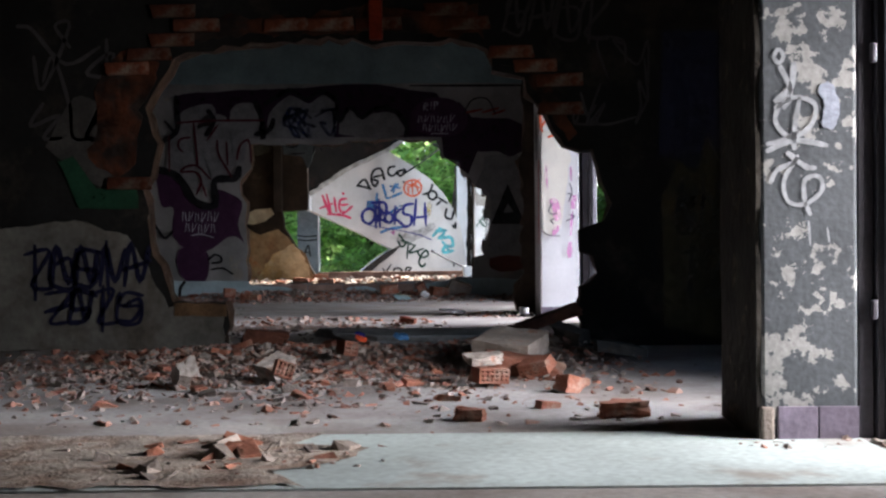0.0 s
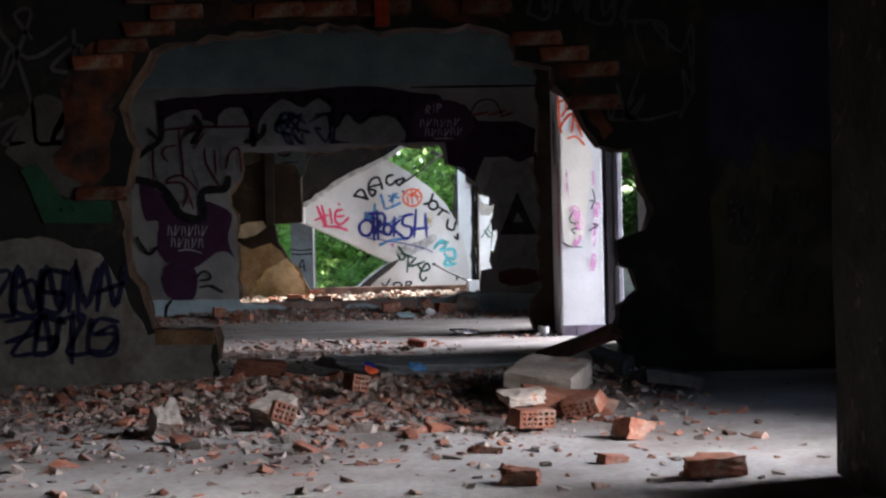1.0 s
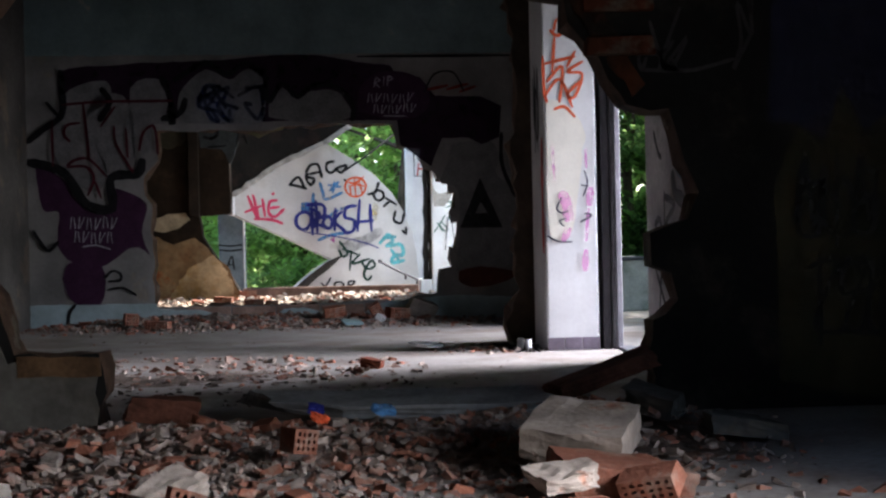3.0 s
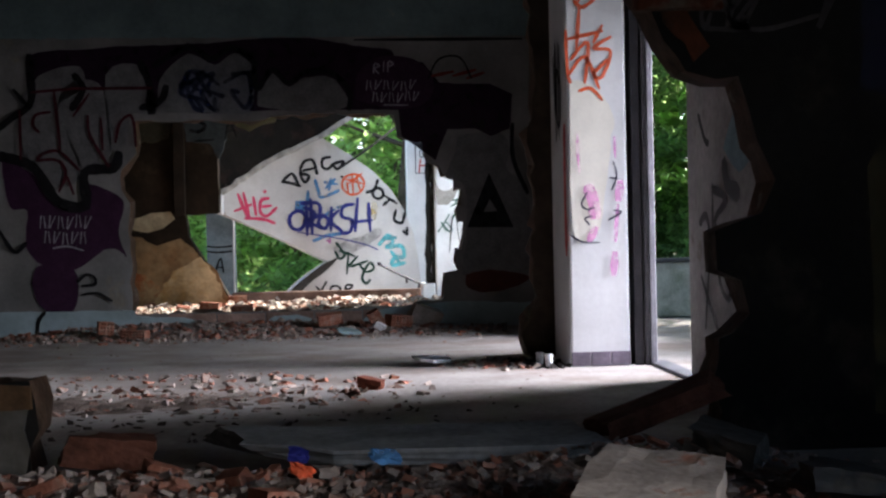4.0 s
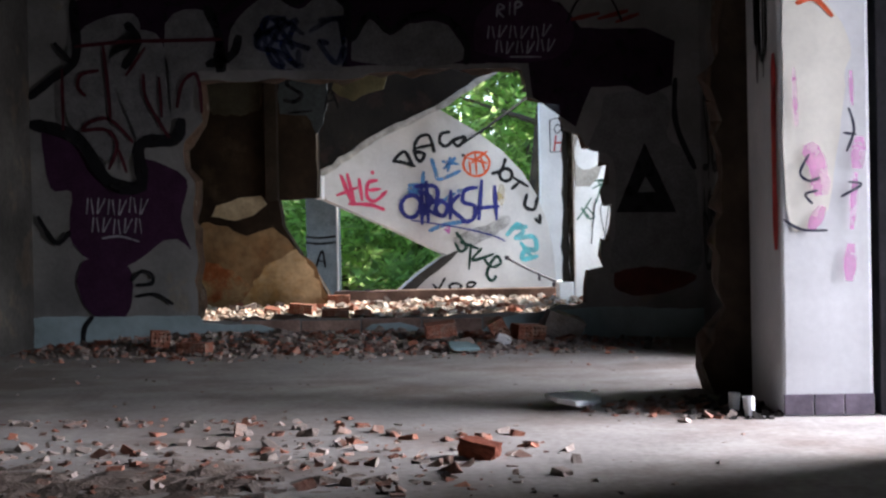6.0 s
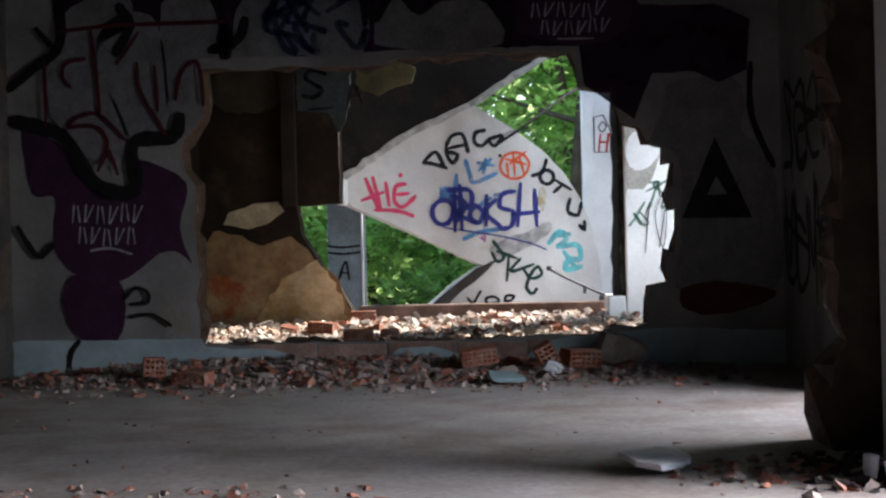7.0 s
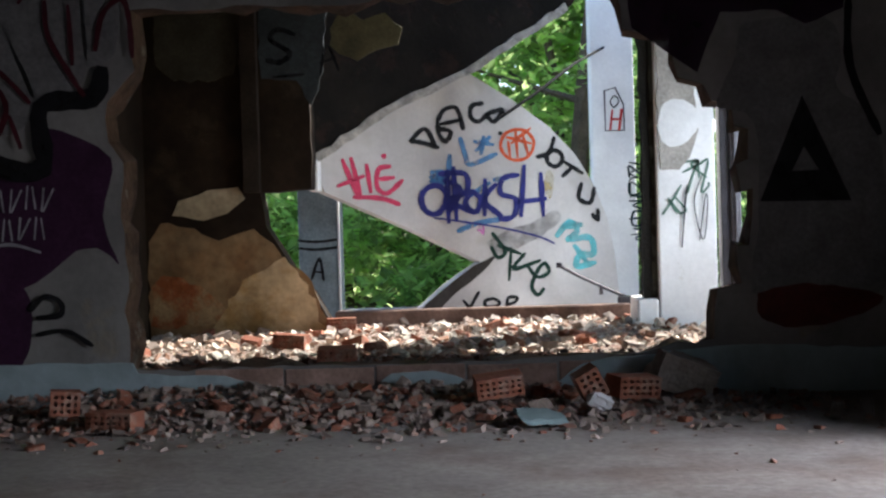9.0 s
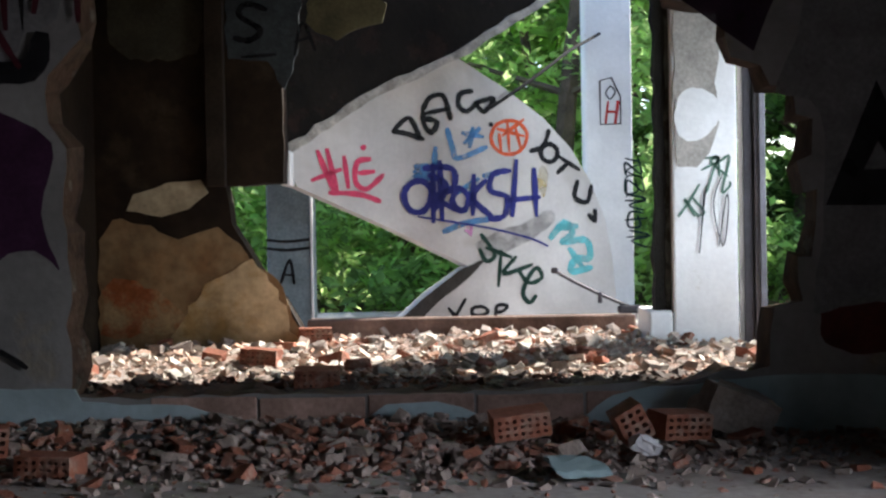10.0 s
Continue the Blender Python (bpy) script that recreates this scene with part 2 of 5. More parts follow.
bm = bmesh.new()
box(bm, (-4.2, -13.9, -0.4), (3.3, 0.24, 0.0))
floor = thing("floor", bm, FLOOR, "dusty grey concrete floor strewn with rubble", "floor", kind="structure")
bm = bmesh.new()
box(bm, (-4.2, 0.24, -0.4), (1.9, 5.6, 0.04))
floor_porch = thing("floor_porch", bm, FLOOR, "bare concrete floor under fallen bricks", "floor", kind="structure")
bm = bmesh.new()
box(bm, (-2.5, -9.45, -0.02), (1.99, -8.62, 0.006))
threshold = thing("threshold", bm, SCREED, "pale greenish screed strip worn smooth", "floor", kind="structure")
bm = bmesh.new()
box(bm, (2.35, -11.0, -0.4), (6.4, 7.5, -0.1))
terrace = thing("terrace", bm, TERRACE, "pale concrete terrace outside the doorway", "terrace", kind="structure")

bm = bmesh.new()
box(bm, (-4.2, -13.9, 2.62), (3.3, 0.24, 2.85))
# unseen overhang, added to keep the sun out of the side openings
box(bm, (3.5, -13.9, 2.62), (4.7, 0.0, 2.8))
box(bm, (3.3, -13.9, 2.62), (3.5, -5.44, 2.8))
box(bm, (3.3, -5.44, 2.62), (3.5, 0.0, 2.8))
ceiling = thing("ceiling", bm, CEIL, "grey concrete ceiling, coloured dark to cut bounce, with an added overhang", "ceiling", kind="structure")
bm = bmesh.new()
# unseen slabs whose extents are chosen to place the sun on the porch
box(bm, (-4.2, 0.24, 2.62), (1.9, 2.7, 2.85))
box(bm, (1.92, 0.02, 2.62), (3.1, 2.65, 2.85))
porch_sun_slab = thing("porch_sun_slab", bm, CEIL, "unseen slab added over the porch to shape its sun patch", "ceiling", kind="structure")

# ---- setting: walls ----
HOLE_C = [(-1.115, 0.14), (-1.115, 0.52), (-1.12, 0.94), (-1.17, 1.02), (-1.16, 1.17), (-1.07, 1.27), (-1.06, 1.50), (-0.66, 1.51), (-0.34, 1.50),
          (0.13, 1.54), (0.77, 1.53), (0.79, 1.36), (0.98, 1.345), (0.985, 1.17), (1.09, 1.165), (1.10, 1.09), (1.185, 1.085), (1.19, 0.99), (1.245, 0.985), (1.25, 0.86),
          (1.205, 0.85), (1.205, 0.76), (1.25, 0.75), (1.245, 0.55), (1.20, 0.54), (1.195, 0.40), (1.105, 0.39), (1.10, 0.21), (0.82, 0.16), (0.10, 0.13)]
wall_c = thing("wall_graffiti", plate([rect(-2.06, -0.05, 1.76, 2.62), jag(HOLE_C, 0.07, 0.012, 5)], XZ(0.0), 0.0, 0.16, 0.02), (PLASTER, BRICKWALL),
               "plastered wall covered in graffiti with a knocked-through hole", "wall", kind="structure")

HOLE_B = [(-0.38, -0.06), (-0.38, 0.26), (-0.68, 0.25), (-0.70, 0.37), (-0.78, 0.52), (-0.82, 0.88), (-0.75, 1.10), (-0.80, 1.32), (-0.66, 1.58),
          (-0.31, 1.64), (0.30, 1.68), (0.42, 1.64), (0.90, 1.66), (1.03, 1.62), (1.07, 1.48), (1.22, 1.45), (1.30, 1.32), (1.39, 1.18), (1.46, 1.08), (1.60, 1.06), (1.64, 0.89), (1.69, 0.77), (1.67, 0.69),
          (1.52, 0.64), (1.52, 0.525), (1.61, 0.495), (1.62, 0.39), (1.53, 0.31), (1.52, 0.18), (1.53, -0.06)]
outline = [(-4.2, -0.06)] + jag(HOLE_B, 0.06, 0.014, 9, keep=(len(HOLE_B) - 1,))[:-int(1.88 / 0.06)] + [(1.53, -0.06), (3.3, -0.06), (3.3, 2.62), (-4.2, 2.62)]
wall_b = thing("wall_broken", plate([outline], XZ(-5.6), 0.0, 0.16, 0.012), (BLACK_PLASTER, BRICKWALL), "near-black partition wall with a large broken opening", "wall", kind="structure")

# outer wall on the door side of the middle room, with the doorway
wall_door = thing("wall_door", plate([[(-5.44, -0.05), (-3.74, -0.05), (-3.74, 2.2), (-3.0, 2.2), (-3.0, 2.62), (-5.44, 2.62)]], YZ(1.93), 0.0, 0.2, 0, side=0), (mat("grubby_white_paint", (0.44, 0.43, 0.43), dark=0.7, scale=2.5, fine=35, second=(0.30, 0.27, 0.23), cover=0.62, patch=3),),
                  "white plastered outer wall beside an open doorway", "wall", kind="structure")
wall_right = thing("wall_right", plate([rect(-3.0, -0.05, 0.0, 2.62), rect(-2.3, 0.02, -1.3, 1.15)], YZ(1.76), 0.0, 0.17, 0, side=0), (PLASTER,), "pale wall with scribbled graffiti", "wall", kind="structure")
wall_left = thing("wall_left", plate([rect(-5.44, -0.05, 0.0, 2.62)], YZ(-2.30), 0.0, 0.24, 0, side=0), (DIM_PLASTER,), "plaster side wall coloured dark for shade", "wall", kind="structure")
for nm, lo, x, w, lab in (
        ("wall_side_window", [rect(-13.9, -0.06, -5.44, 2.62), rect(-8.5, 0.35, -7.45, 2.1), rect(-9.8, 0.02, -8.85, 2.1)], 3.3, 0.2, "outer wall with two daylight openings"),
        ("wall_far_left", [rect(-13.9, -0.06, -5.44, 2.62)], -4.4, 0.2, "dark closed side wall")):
    thing(nm, plate(lo, YZ(x), 0.0, w, 0, side=0), (DIM_PLASTER,), lab, "wall", kind="structure")
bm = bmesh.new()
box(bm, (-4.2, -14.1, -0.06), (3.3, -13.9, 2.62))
wall_back = thing("wall_back", bm, DIM_PLASTER, "dark closed end wall", "wall", kind="structure")
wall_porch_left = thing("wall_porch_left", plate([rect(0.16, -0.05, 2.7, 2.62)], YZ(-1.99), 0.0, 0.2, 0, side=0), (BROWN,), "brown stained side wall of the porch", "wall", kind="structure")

# ---- rough large forms ----
OUT_D = [(-2.3, 0.0), (-0.70, 0.0), (-0.72, 0.14), (-0.80, 0.30), (-0.897, 0.40), (-0.98, 0.54), (-1.07, 0.70), (-1.095, 0.905), (-0.79, 0.912), (-0.79, 2.62), (-2.3, 2.62)]
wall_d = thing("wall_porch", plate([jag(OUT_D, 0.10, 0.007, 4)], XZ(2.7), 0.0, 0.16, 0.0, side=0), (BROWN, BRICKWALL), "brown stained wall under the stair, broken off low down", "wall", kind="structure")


def fan_place(u, v, w):
    return (u - 0.5 * w, 3.42 + 0.55 * u + 0.85 * w, v)


FAN = [(-0.815, 1.09), (-0.757, 0.903), (-0.26, 0.665), (0.185, 0.433), (-0.03, 0.29), (-0.25, 0.10), (1.15, 0.06), (1.118, 0.20), (1.095, 0.46), (1.05, 0.70),
       (0.955, 0.94), (0.833, 1.14), (0.657, 1.325), (0.42, 1.495), (0.11, 1.68), (-0.40, 1.43)]
fan = thing("stair_parapet", plate([FAN], fan_place, 0.0, 0.10, 0, side=0), (DINGY,), "white curved stair parapet covered in graffiti tags", "stair parapet")


RAKE = [(-0.81, 1.09), (-0.408, 1.388), (0.107, 1.655), (0.63, 2.01), (0.80, 2.13)]
# the stair side's near-black tone holds the shade above the parapet
part("stair_side", plate([jag([(-0.92, 1.12), *RAKE, (1.1, 2.62), (-0.92, 2.62)], 0.12, 0.006, 6)], fan_place, -0.06, -0.006, 0.0), (mat("shade_darkened_brown_plaster", (0.012, 0.009, 0.0065), dark=0.4, scale=4, fine=30, second=(0.026, 0.014, 0.010), cover=0.58, patch=5), BRICKWALL), wall_d, "brown side of the stair flight above the parapet")


def pillar(name, x0, x1, y0, y1, z1, m, label):
    bm = bmesh.new()
    box(bm, (x0, y0, -0.02), (x1, y1, z1), 0.012)
    return thing(name, bm, m, label, "pillar")


pillar_mid = pillar("pillar", 1.51, 1.80, -3.10, -2.60, 2.62, WHITE, "white plastered pillar with red and pink graffiti beside the doorway")
pillar_near = pillar("pillar", 1.70, 1.985, -8.78, -8.30, 2.62, PEELED, "pillar with peeling grey paint and a white tag")
pillar_porch = pillar("pillar", 1.17, 1.49, 2.2, 2.5, 2.62, BRIGHT, "white porch pillar with a bare plaster patch")
pillar_far = pillar("pillar", 1.02, 1.34, 4.8, 5.1, 2.9, BRIGHT, "slim white column with small marker tags")
post = pillar("post", -1.0, -0.735, 3.45, 3.7, 2.0, GREYBLUE, "blue-grey post with black painted bands")

# ---- paint on the walls ----


def smooth(pts, n=5):
    out = []
    P = [Vector(p) for p in pts]
    if len(P) == 2:
        return [P[0].lerp(P[1], k / 3) for k in range(4)]
    for i in range(len(P) - 1):
        a, b, c, d = P[max(i - 1, 0)], P[i], P[i + 1], P[min(i + 2, len(P) - 1)]
        for k in range(n):
            t = k / n
            out.append(0.5 * ((2 * b) + (c - a) * t + (2 * a - 5 * b + 4 * c - d) * t * t + (3 * b - a - 3 * c + d) * t ** 3))
    return out + [P[-1]]


def stroke(bm, pts, width, place, w=-0.004, curvy=True):
    """A sprayed line: a thin ribbon with rounded ends and an uneven edge."""
    line = smooth(pts) if curvy else [Vector(p) for p in pts]
    h = width / 2
    left, right = [], []
    for i, p in enumerate(line):
        d = (line[min(i + 1, len(line) - 1)] - line[max(i - 1, 0)])
        d = d.normalized() if d.length > 1e-6 else Vector((1, 0))
        nrm = Vector((-d.y, d.x))
        k = h * rng.uniform(0.85, 1.15)
        if i == 0:
            p = p - d * h * 0.5
            k *= 0.6
        if i == len(line) - 1:
            p = p + d * h * 0.5
            k *= 0.6
        left.append(bm.verts.new(place(*(p + nrm * k), w)))
        right.append(bm.verts.new(place(*(p - nrm * k), w)))
    for i in range(len(line) - 1):
        bm.faces.new((left[i], left[i + 1], right[i + 1], right[i]))


GLYPH = {
    "A": [[(0, 0), (0.45, 1), (0.9, 0)], [(0.15, 0.35), (0.8, 0.4)]], "B": [[(0, 0), (0, 1), (0.7, 0.85), (0.1, 0.5), (0.8, 0.25), (0, 0)]],
    "C": [[(0.9, 0.85), (0.4, 1), (0, 0.5), (0.4, 0), (0.9, 0.15)]], "E": [[(0.8, 1), (0, 1), (0, 0), (0.8, 0)], [(0, 0.5), (0.6, 0.5)]],
    "G": [[(0.9, 0.8), (0.4, 1), (0, 0.5), (0.4, 0), (0.9, 0.3), (0.5, 0.45)]], "H": [[(0, 0), (0.05, 1)], [(0.8, 0), (0.85, 1)], [(0, 0.5), (0.85, 0.5)]],
    "I": [[(0.4, 0), (0.4, 1)]], "K": [[(0, 0), (0, 1)], [(0.8, 1), (0.05, 0.45), (0.85, 0)]], "N": [[(0, 0), (0, 1), (0.8, 0), (0.8, 1)]],
    "O": [[(0.4, 1), (0, 0.5), (0.4, 0), (0.85, 0.5), (0.4, 1)]], "P": [[(0, 0), (0, 1), (0.8, 0.8), (0.05, 0.45)]], "R": [[(0, 0), (0, 1), (0.8, 0.8), (0.1, 0.5), (0.85, 0)]],
    "S": [[(0.85, 0.85), (0.3, 1), (0.1, 0.7), (0.75, 0.35), (0.5, 0), (0, 0.15)]], "T": [[(0, 1), (0.9, 1)], [(0.45, 1), (0.45, 0)]], "U": [[(0, 1), (0.1, 0.1), (0.5, 0), (0.8, 0.2), (0.85, 1)]],
    "V": [[(0, 1), (0.4, 0), (0.85, 1)]], "Y": [[(0, 1), (0.4, 0.5), (0.85, 1)], [(0.4, 0.5), (0.3, 0)]],
}


def tag(bm, word, u, v, width, height, place, thick, angle=0.0, w=-0.004, lean=0.15):
    """Hand-sprayed letters along a sloping line."""
    ca, sa = math.cos(radians(angle)), math.sin(radians(angle))
    step = width / len(word)
    for k, ch in enumerate(word):
        if ch not in GLYPH:
            continue
        dv, sc = rng.uniform(-0.08, 0.08) * height, rng.uniform(0.9, 1.12)
        for line in GLYPH[ch]:
            pts = []
            for x, y in line:
                a, b = k * step + x * step * 0.92 + lean * y * height * 0.5, dv + y * height * sc
                a, b = a + rng.uniform(-0.05, 0.05) * step, b + rng.uniform(-0.05, 0.05) * height
                pts.append((u + a * ca - b * sa, v + a * sa + b * ca))
            stroke(bm, pts, thick * rng.uniform(0.85, 1.2), place, w, curvy=len(line) > 2)


def wild(bm, u, v, width, height, place, thick, angle=0.0, w=-0.004, seed=1, n=4):
    """An unreadable tag: looping, crossing strokes in a row."""
    r = random.Random(seed)
    ca, sa = math.cos(radians(angle)), math.sin(radians(angle))
    step = width / n
    shapes = ([(0, 0), (0.3, 1.1), (0.6, 0.1), (0.95, 1.0)], [(0.1, 1), (0, 0.1), (0.8, -0.05), (0.9, 0.7), (0.2, 0.6)], [(0, 0.9), (0.9, 1.0), (0.2, 0.1), (1.0, 0)], [(0.4, 1.15), (0.35, -0.2)], [(0.9, 0.8), (0.3, 1), (0.1, 0.5), (0.8, 0.45), (0.6, 0), (0, 0.05)], [(0, 0.4), (1.1, 0.6)])
    for k in range(n):
        for line in r.sample(shapes, 2):
            pts = []
            for x, y in line:
                a = (k + x * r.uniform(0.9, 1.25)) * step
                b = (y + r.uniform(-0.08, 0.08)) * height
                pts.append((u + a * ca - b * sa, v + a * sa + b * ca))
            stroke(bm, pts, thick * r.uniform(0.8, 1.2), place, w)


def letter_bars(bm, u, v, n, step, height, place, w=-0.004):
    """A name, as a row of plain bars."""
    for k in range(n):
        a, b = u + k * step, rng.uniform(-0.1, 0.1) * height
        stroke(bm, [(a, v + b), (a + 0.15 * step, v + b + height)], 0.013, place, w, curvy=False)
        lo, hi = (0.1, 0.75) if k % 2 else (0.6, 0.45)
        stroke(bm, [(a + lo * step, v + b), (a + hi * step, v + b + height * 0.95)], 0.013, place, w, curvy=False)


def scribble(bm, u0, v0, u1, v1, n, thick, place, seed, w=-0.004):
    r = random.Random(seed)
    for _ in range(n):
        a = Vector((r.uniform(u0, u1), r.uniform(v0, v1)))
        pts = [a]
        for _ in range(r.randint(3, 5)):
            a = Vector((min(max(a.x + r.uniform(-0.35, 0.35) * (u1 - u0), u0), u1), min(max(a.y + r.uniform(-0.6, 0.6) * (v1 - v0), v0), v1)))
            pts.append(a)
        stroke(bm, pts, thick, place, w)


def blob(poly, place, w, step=0.05, amp=0.004, seed=1, round_off=True):
    """A painted patch or a thin skin of plaster."""
    bm = bmesh.new()
    pts = [Vector(p) for p in poly]
    if round_off:
        pts = smooth(pts + [pts[0]], 4)[:-1]
    sheet(bm, [jag(pts, step, amp, seed)], place, w)
    return bm


def skin(poly, place, w, seed=1, amp=0.01, step=0.05):
    return plate([jag(poly, step, amp, seed)], place, w, 0.001, 0.003, side=0)


C0 = XZ(0.0)
part("paint_field", blob([(-1.80, 1.72), (-1.79, 1.98), (-1.43, 2.02), (-1.10, 2.04), (-0.6, 2.05), (0.05, 2.09), (0.53, 2.02), (0.78, 1.96), (0.60, 1.60), (0.45, 1.57), (-0.2, 1.57), (-0.6, 1.56), (-1.0, 1.62), (-1.4, 1.70)], C0, -0.003, seed=2), DEEP, wall_c)
part("paint_field", blob([(0.55, 1.57), (0.55, 1.85), (0.72, 1.95), (0.98, 1.90), (1.10, 1.75), (1.46, 1.74), (1.62, 1.66), (1.60, 1.42), (1.46, 1.36), (1.36, 1.42), (1.15, 1.42), (1.06, 1.20), (0.82, 1.37), (0.80, 1.56)], C0, -0.007, seed=3, round_off=False), DEEP, wall_c)
part("paint_disc", blob([(0.50, 1.64), (0.52, 1.84), (0.72, 1.95), (0.96, 1.90), (1.06, 1.74), (0.98, 1.60), (0.75, 1.57)], C0, -0.011, seed=4), PURPLE, wall_c)
for k, poly in enumerate(([(-1.84, 1.30), (-1.86, 1.60), (-1.72, 1.84), (-1.44, 1.90), (-1.42, 1.74), (-1.60, 1.60), (-1.44, 1.18), (-1.60, 1.05)],
                          [(-1.46, 1.20), (-1.60, 1.62), (-1.48, 1.80), (-1.28, 1.74), (-1.24, 1.30), (-1.36, 1.16)], [(-1.24, 1.30), (-1.26, 1.84), (-1.02, 1.90), (-0.97, 1.70), (-0.98, 1.57), (-1.09, 1.55), (-1.13, 1.34)],
                          [(-0.90, 1.56), (-0.88, 1.80), (-0.68, 1.98), (-0.50, 1.90), (-0.36, 1.98), (-0.24, 1.90), (-0.25, 1.57), (-0.56, 1.56)],
                          [(-0.20, 1.60), (-0.18, 1.76), (-0.09, 1.83), (0.02, 1.74), (0.14, 1.80), (0.32, 1.80), (0.42, 1.69), (0.42, 1.58), (0.1, 1.56)])):
    part("letter_fill", blob(poly, C0, -0.011, seed=20 + k), PALE, wall_c)
part("paint_blob", blob([(-2.0, 1.28), (-1.95, 0.92), (-1.83, 0.89), (-1.84, 0.64), (-1.73, 0.50), (-1.52, 0.46), (-1.30, 0.60), (-1.20, 0.60), (-1.14, 0.55), (-1.20, 0.73), (-1.16, 0.95), (-1.40, 1.07), (-1.43, 0.91), (-1.59, 0.91), (-1.75, 1.12)], C0, -0.003, seed=6), PURPLE, wall_c)
part("paint_blob", blob([(-1.81, 0.38), (-1.75, 0.50), (-1.55, 0.50), (-1.48, 0.38), (-1.50, 0.22), (-1.56, 0.15), (-1.67, 0.15), (-1.77, 0.25)], C0, -0.007, seed=7), PURPLE, wall_c)
bm = bmesh.new()
for pts, wd in (([(-2.04, 1.28), (-1.90, 1.25), (-1.76, 1.18), (-1.61, 0.95), (-1.42, 0.92), (-1.42, 1.15), (-1.22, 1.18), (-1.18, 1.28)], 0.075), ([(-2.05, 1.44), (-1.92, 1.54), (-1.78, 1.66), (-1.79, 1.98)], 0.05),
                ([(-0.95, 1.70), (-0.95, 1.57)], 0.07), ([(-1.02, 1.60), (-0.88, 1.65), (-0.84, 1.75)], 0.05),
                ([(-1.90, 1.74), (-1.80, 1.62)], 0.03), ([(-1.02, 1.92), (-0.96, 1.78), (-0.93, 1.57)], 0.05), ([(-1.48, 1.84), (-1.42, 1.74), (-1.5, 1.6)], 0.05), ([(-0.92, 1.90), (-0.68, 2.03), (-0.52, 1.94), (-0.36, 2.02), (-0.2, 1.9)], 0.045),
                ([(-0.22, 1.92), (-0.2, 1.72), (-0.09, 1.86), (0.02, 1.76), (0.14, 1.84), (0.33, 1.83), (0.45, 1.70), (0.45, 1.57)], 0.04), ([(-2.02, 0.75), (-1.92, 0.60), (-1.84, 0.66)], 0.03),
                ([(-1.72, 0.17), (-1.765, 0.11), (-1.775, 0.02)], 0.03), ([(-1.485, 0.38), (-1.43, 0.43), (-1.37, 0.41), (-1.37, 0.36), (-1.46, 0.35)], 0.022), ([(-1.465, 0.285), (-1.35, 0.297), (-1.25, 0.24)], 0.018),
                ([(1.02, 1.78), (1.1, 1.92), (1.25, 1.93), (1.33, 1.78)], 0.014), ([(0.50, 2.065), (1.70, 2.06)], 0.02), ([(1.62, 1.45), (1.62, 1.2), (1.72, 0.95)], 0.03)):
    stroke(bm, pts, wd, C0, -0.015)
part("outline", bm, INK, wall_c, "black sprayed outlines")
bm = bmesh.new()
for pts in ([(-1.78, 1.72), (-1.50, 1.74), (-1.19, 1.74), (-0.94, 1.74)], [(-1.86, 1.59), (-1.86, 1.25)], [(-1.65, 1.58), (-1.75, 1.56), (-1.77, 1.49), (-1.73, 1.44)], [(-1.62, 1.72), (-1.59, 1.39), (-1.59, 1.30)],
            [(-1.75, 1.25), (-1.70, 1.29), (-1.59, 1.30), (-1.46, 1.17)], [(-1.75, 1.24), (-1.61, 1.24), (-1.55, 1.15), (-1.60, 1.02)], [(-1.49, 1.55), (-1.38, 1.70)], [(-1.39, 1.55), (-1.38, 1.42), (-1.30, 1.27), (-1.25, 1.19)],
            [(-1.30, 1.53), (-1.29, 1.31)], [(-1.20, 1.36), (-1.17, 1.49), (-1.10, 1.55), (-1.07, 1.49), (-1.06, 1.33)], [(-1.50, 1.00), (-1.54, 1.12)]):
    stroke(bm, pts, 0.022, C0, -0.019)
part("inner_lines", bm, paint("dark_wine_spray", (0.075, 0.012, 0.02)), wall_c, "dark wine-red sprayed lines")
bm = bmesh.new()
scribble(bm, -0.74, 1.58, -0.24, 1.84, 9, 0.03, C0, 5, -0.019)
part("blue_tag", bm, paint("dim_blue_spray", (0.014, 0.03, 0.11), 0.8), wall_c)
bm = bmesh.new()
letter_bars(bm, -1.74, 0.76, 6, 0.062, 0.085, C0, -0.007)
letter_bars(bm, -1.71, 0.655, 5, 0.062, 0.08, C0, -0.007)
stroke(bm, [(-1.65, 0.622), (-1.55, 0.632), (-1.44, 0.60)], 0.012, C0, -0.011)
tag(bm, "RIP", 0.63, 1.83, 0.15, 0.07, C0, 0.012, -2, -0.015)
letter_bars(bm, 0.575, 1.705, 6, 0.062, 0.065, C0, -0.015)
letter_bars(bm, 0.62, 1.622, 6, 0.058, 0.065, C0, -0.015)
stroke(bm, [(0.70, 1.598), (0.87, 1.594)], 0.012, C0, -0.015)
part("white_tag", bm, WHITEP, wall_c)
part("painted_head", blob([(1.23, 1.38), (1.19, 1.22), (1.13, 1.07), (1.27, 1.0), (1.27, 0.62), (1.24, 0.42), (1.30, 0.36), (1.72, 0.36), (1.745, 0.72), (1.70, 1.0), (1.57, 1.13), (1.595, 1.24), (1.535, 1.385)], C0, -0.003, seed=9), PALE, wall_c)
bm = bmesh.new()
sheet(bm, [[(1.443, 1.10), (1.28, 0.71), (1.615, 0.705)], [(1.446, 0.91), (1.40, 0.82), (1.50, 0.82)]], C0, -0.007)
part("black_letter", bm, INK, wall_c)
part("paint_mouth", blob([(1.26, 0.37), (1.40, 0.40), (1.58, 0.385), (1.72, 0.34), (1.60, 0.27), (1.40, 0.24), (1.27, 0.28)], C0, -0.007, seed=10), paint("dark_red_paint", (0.10, 0.02, 0.012)), wall_c)
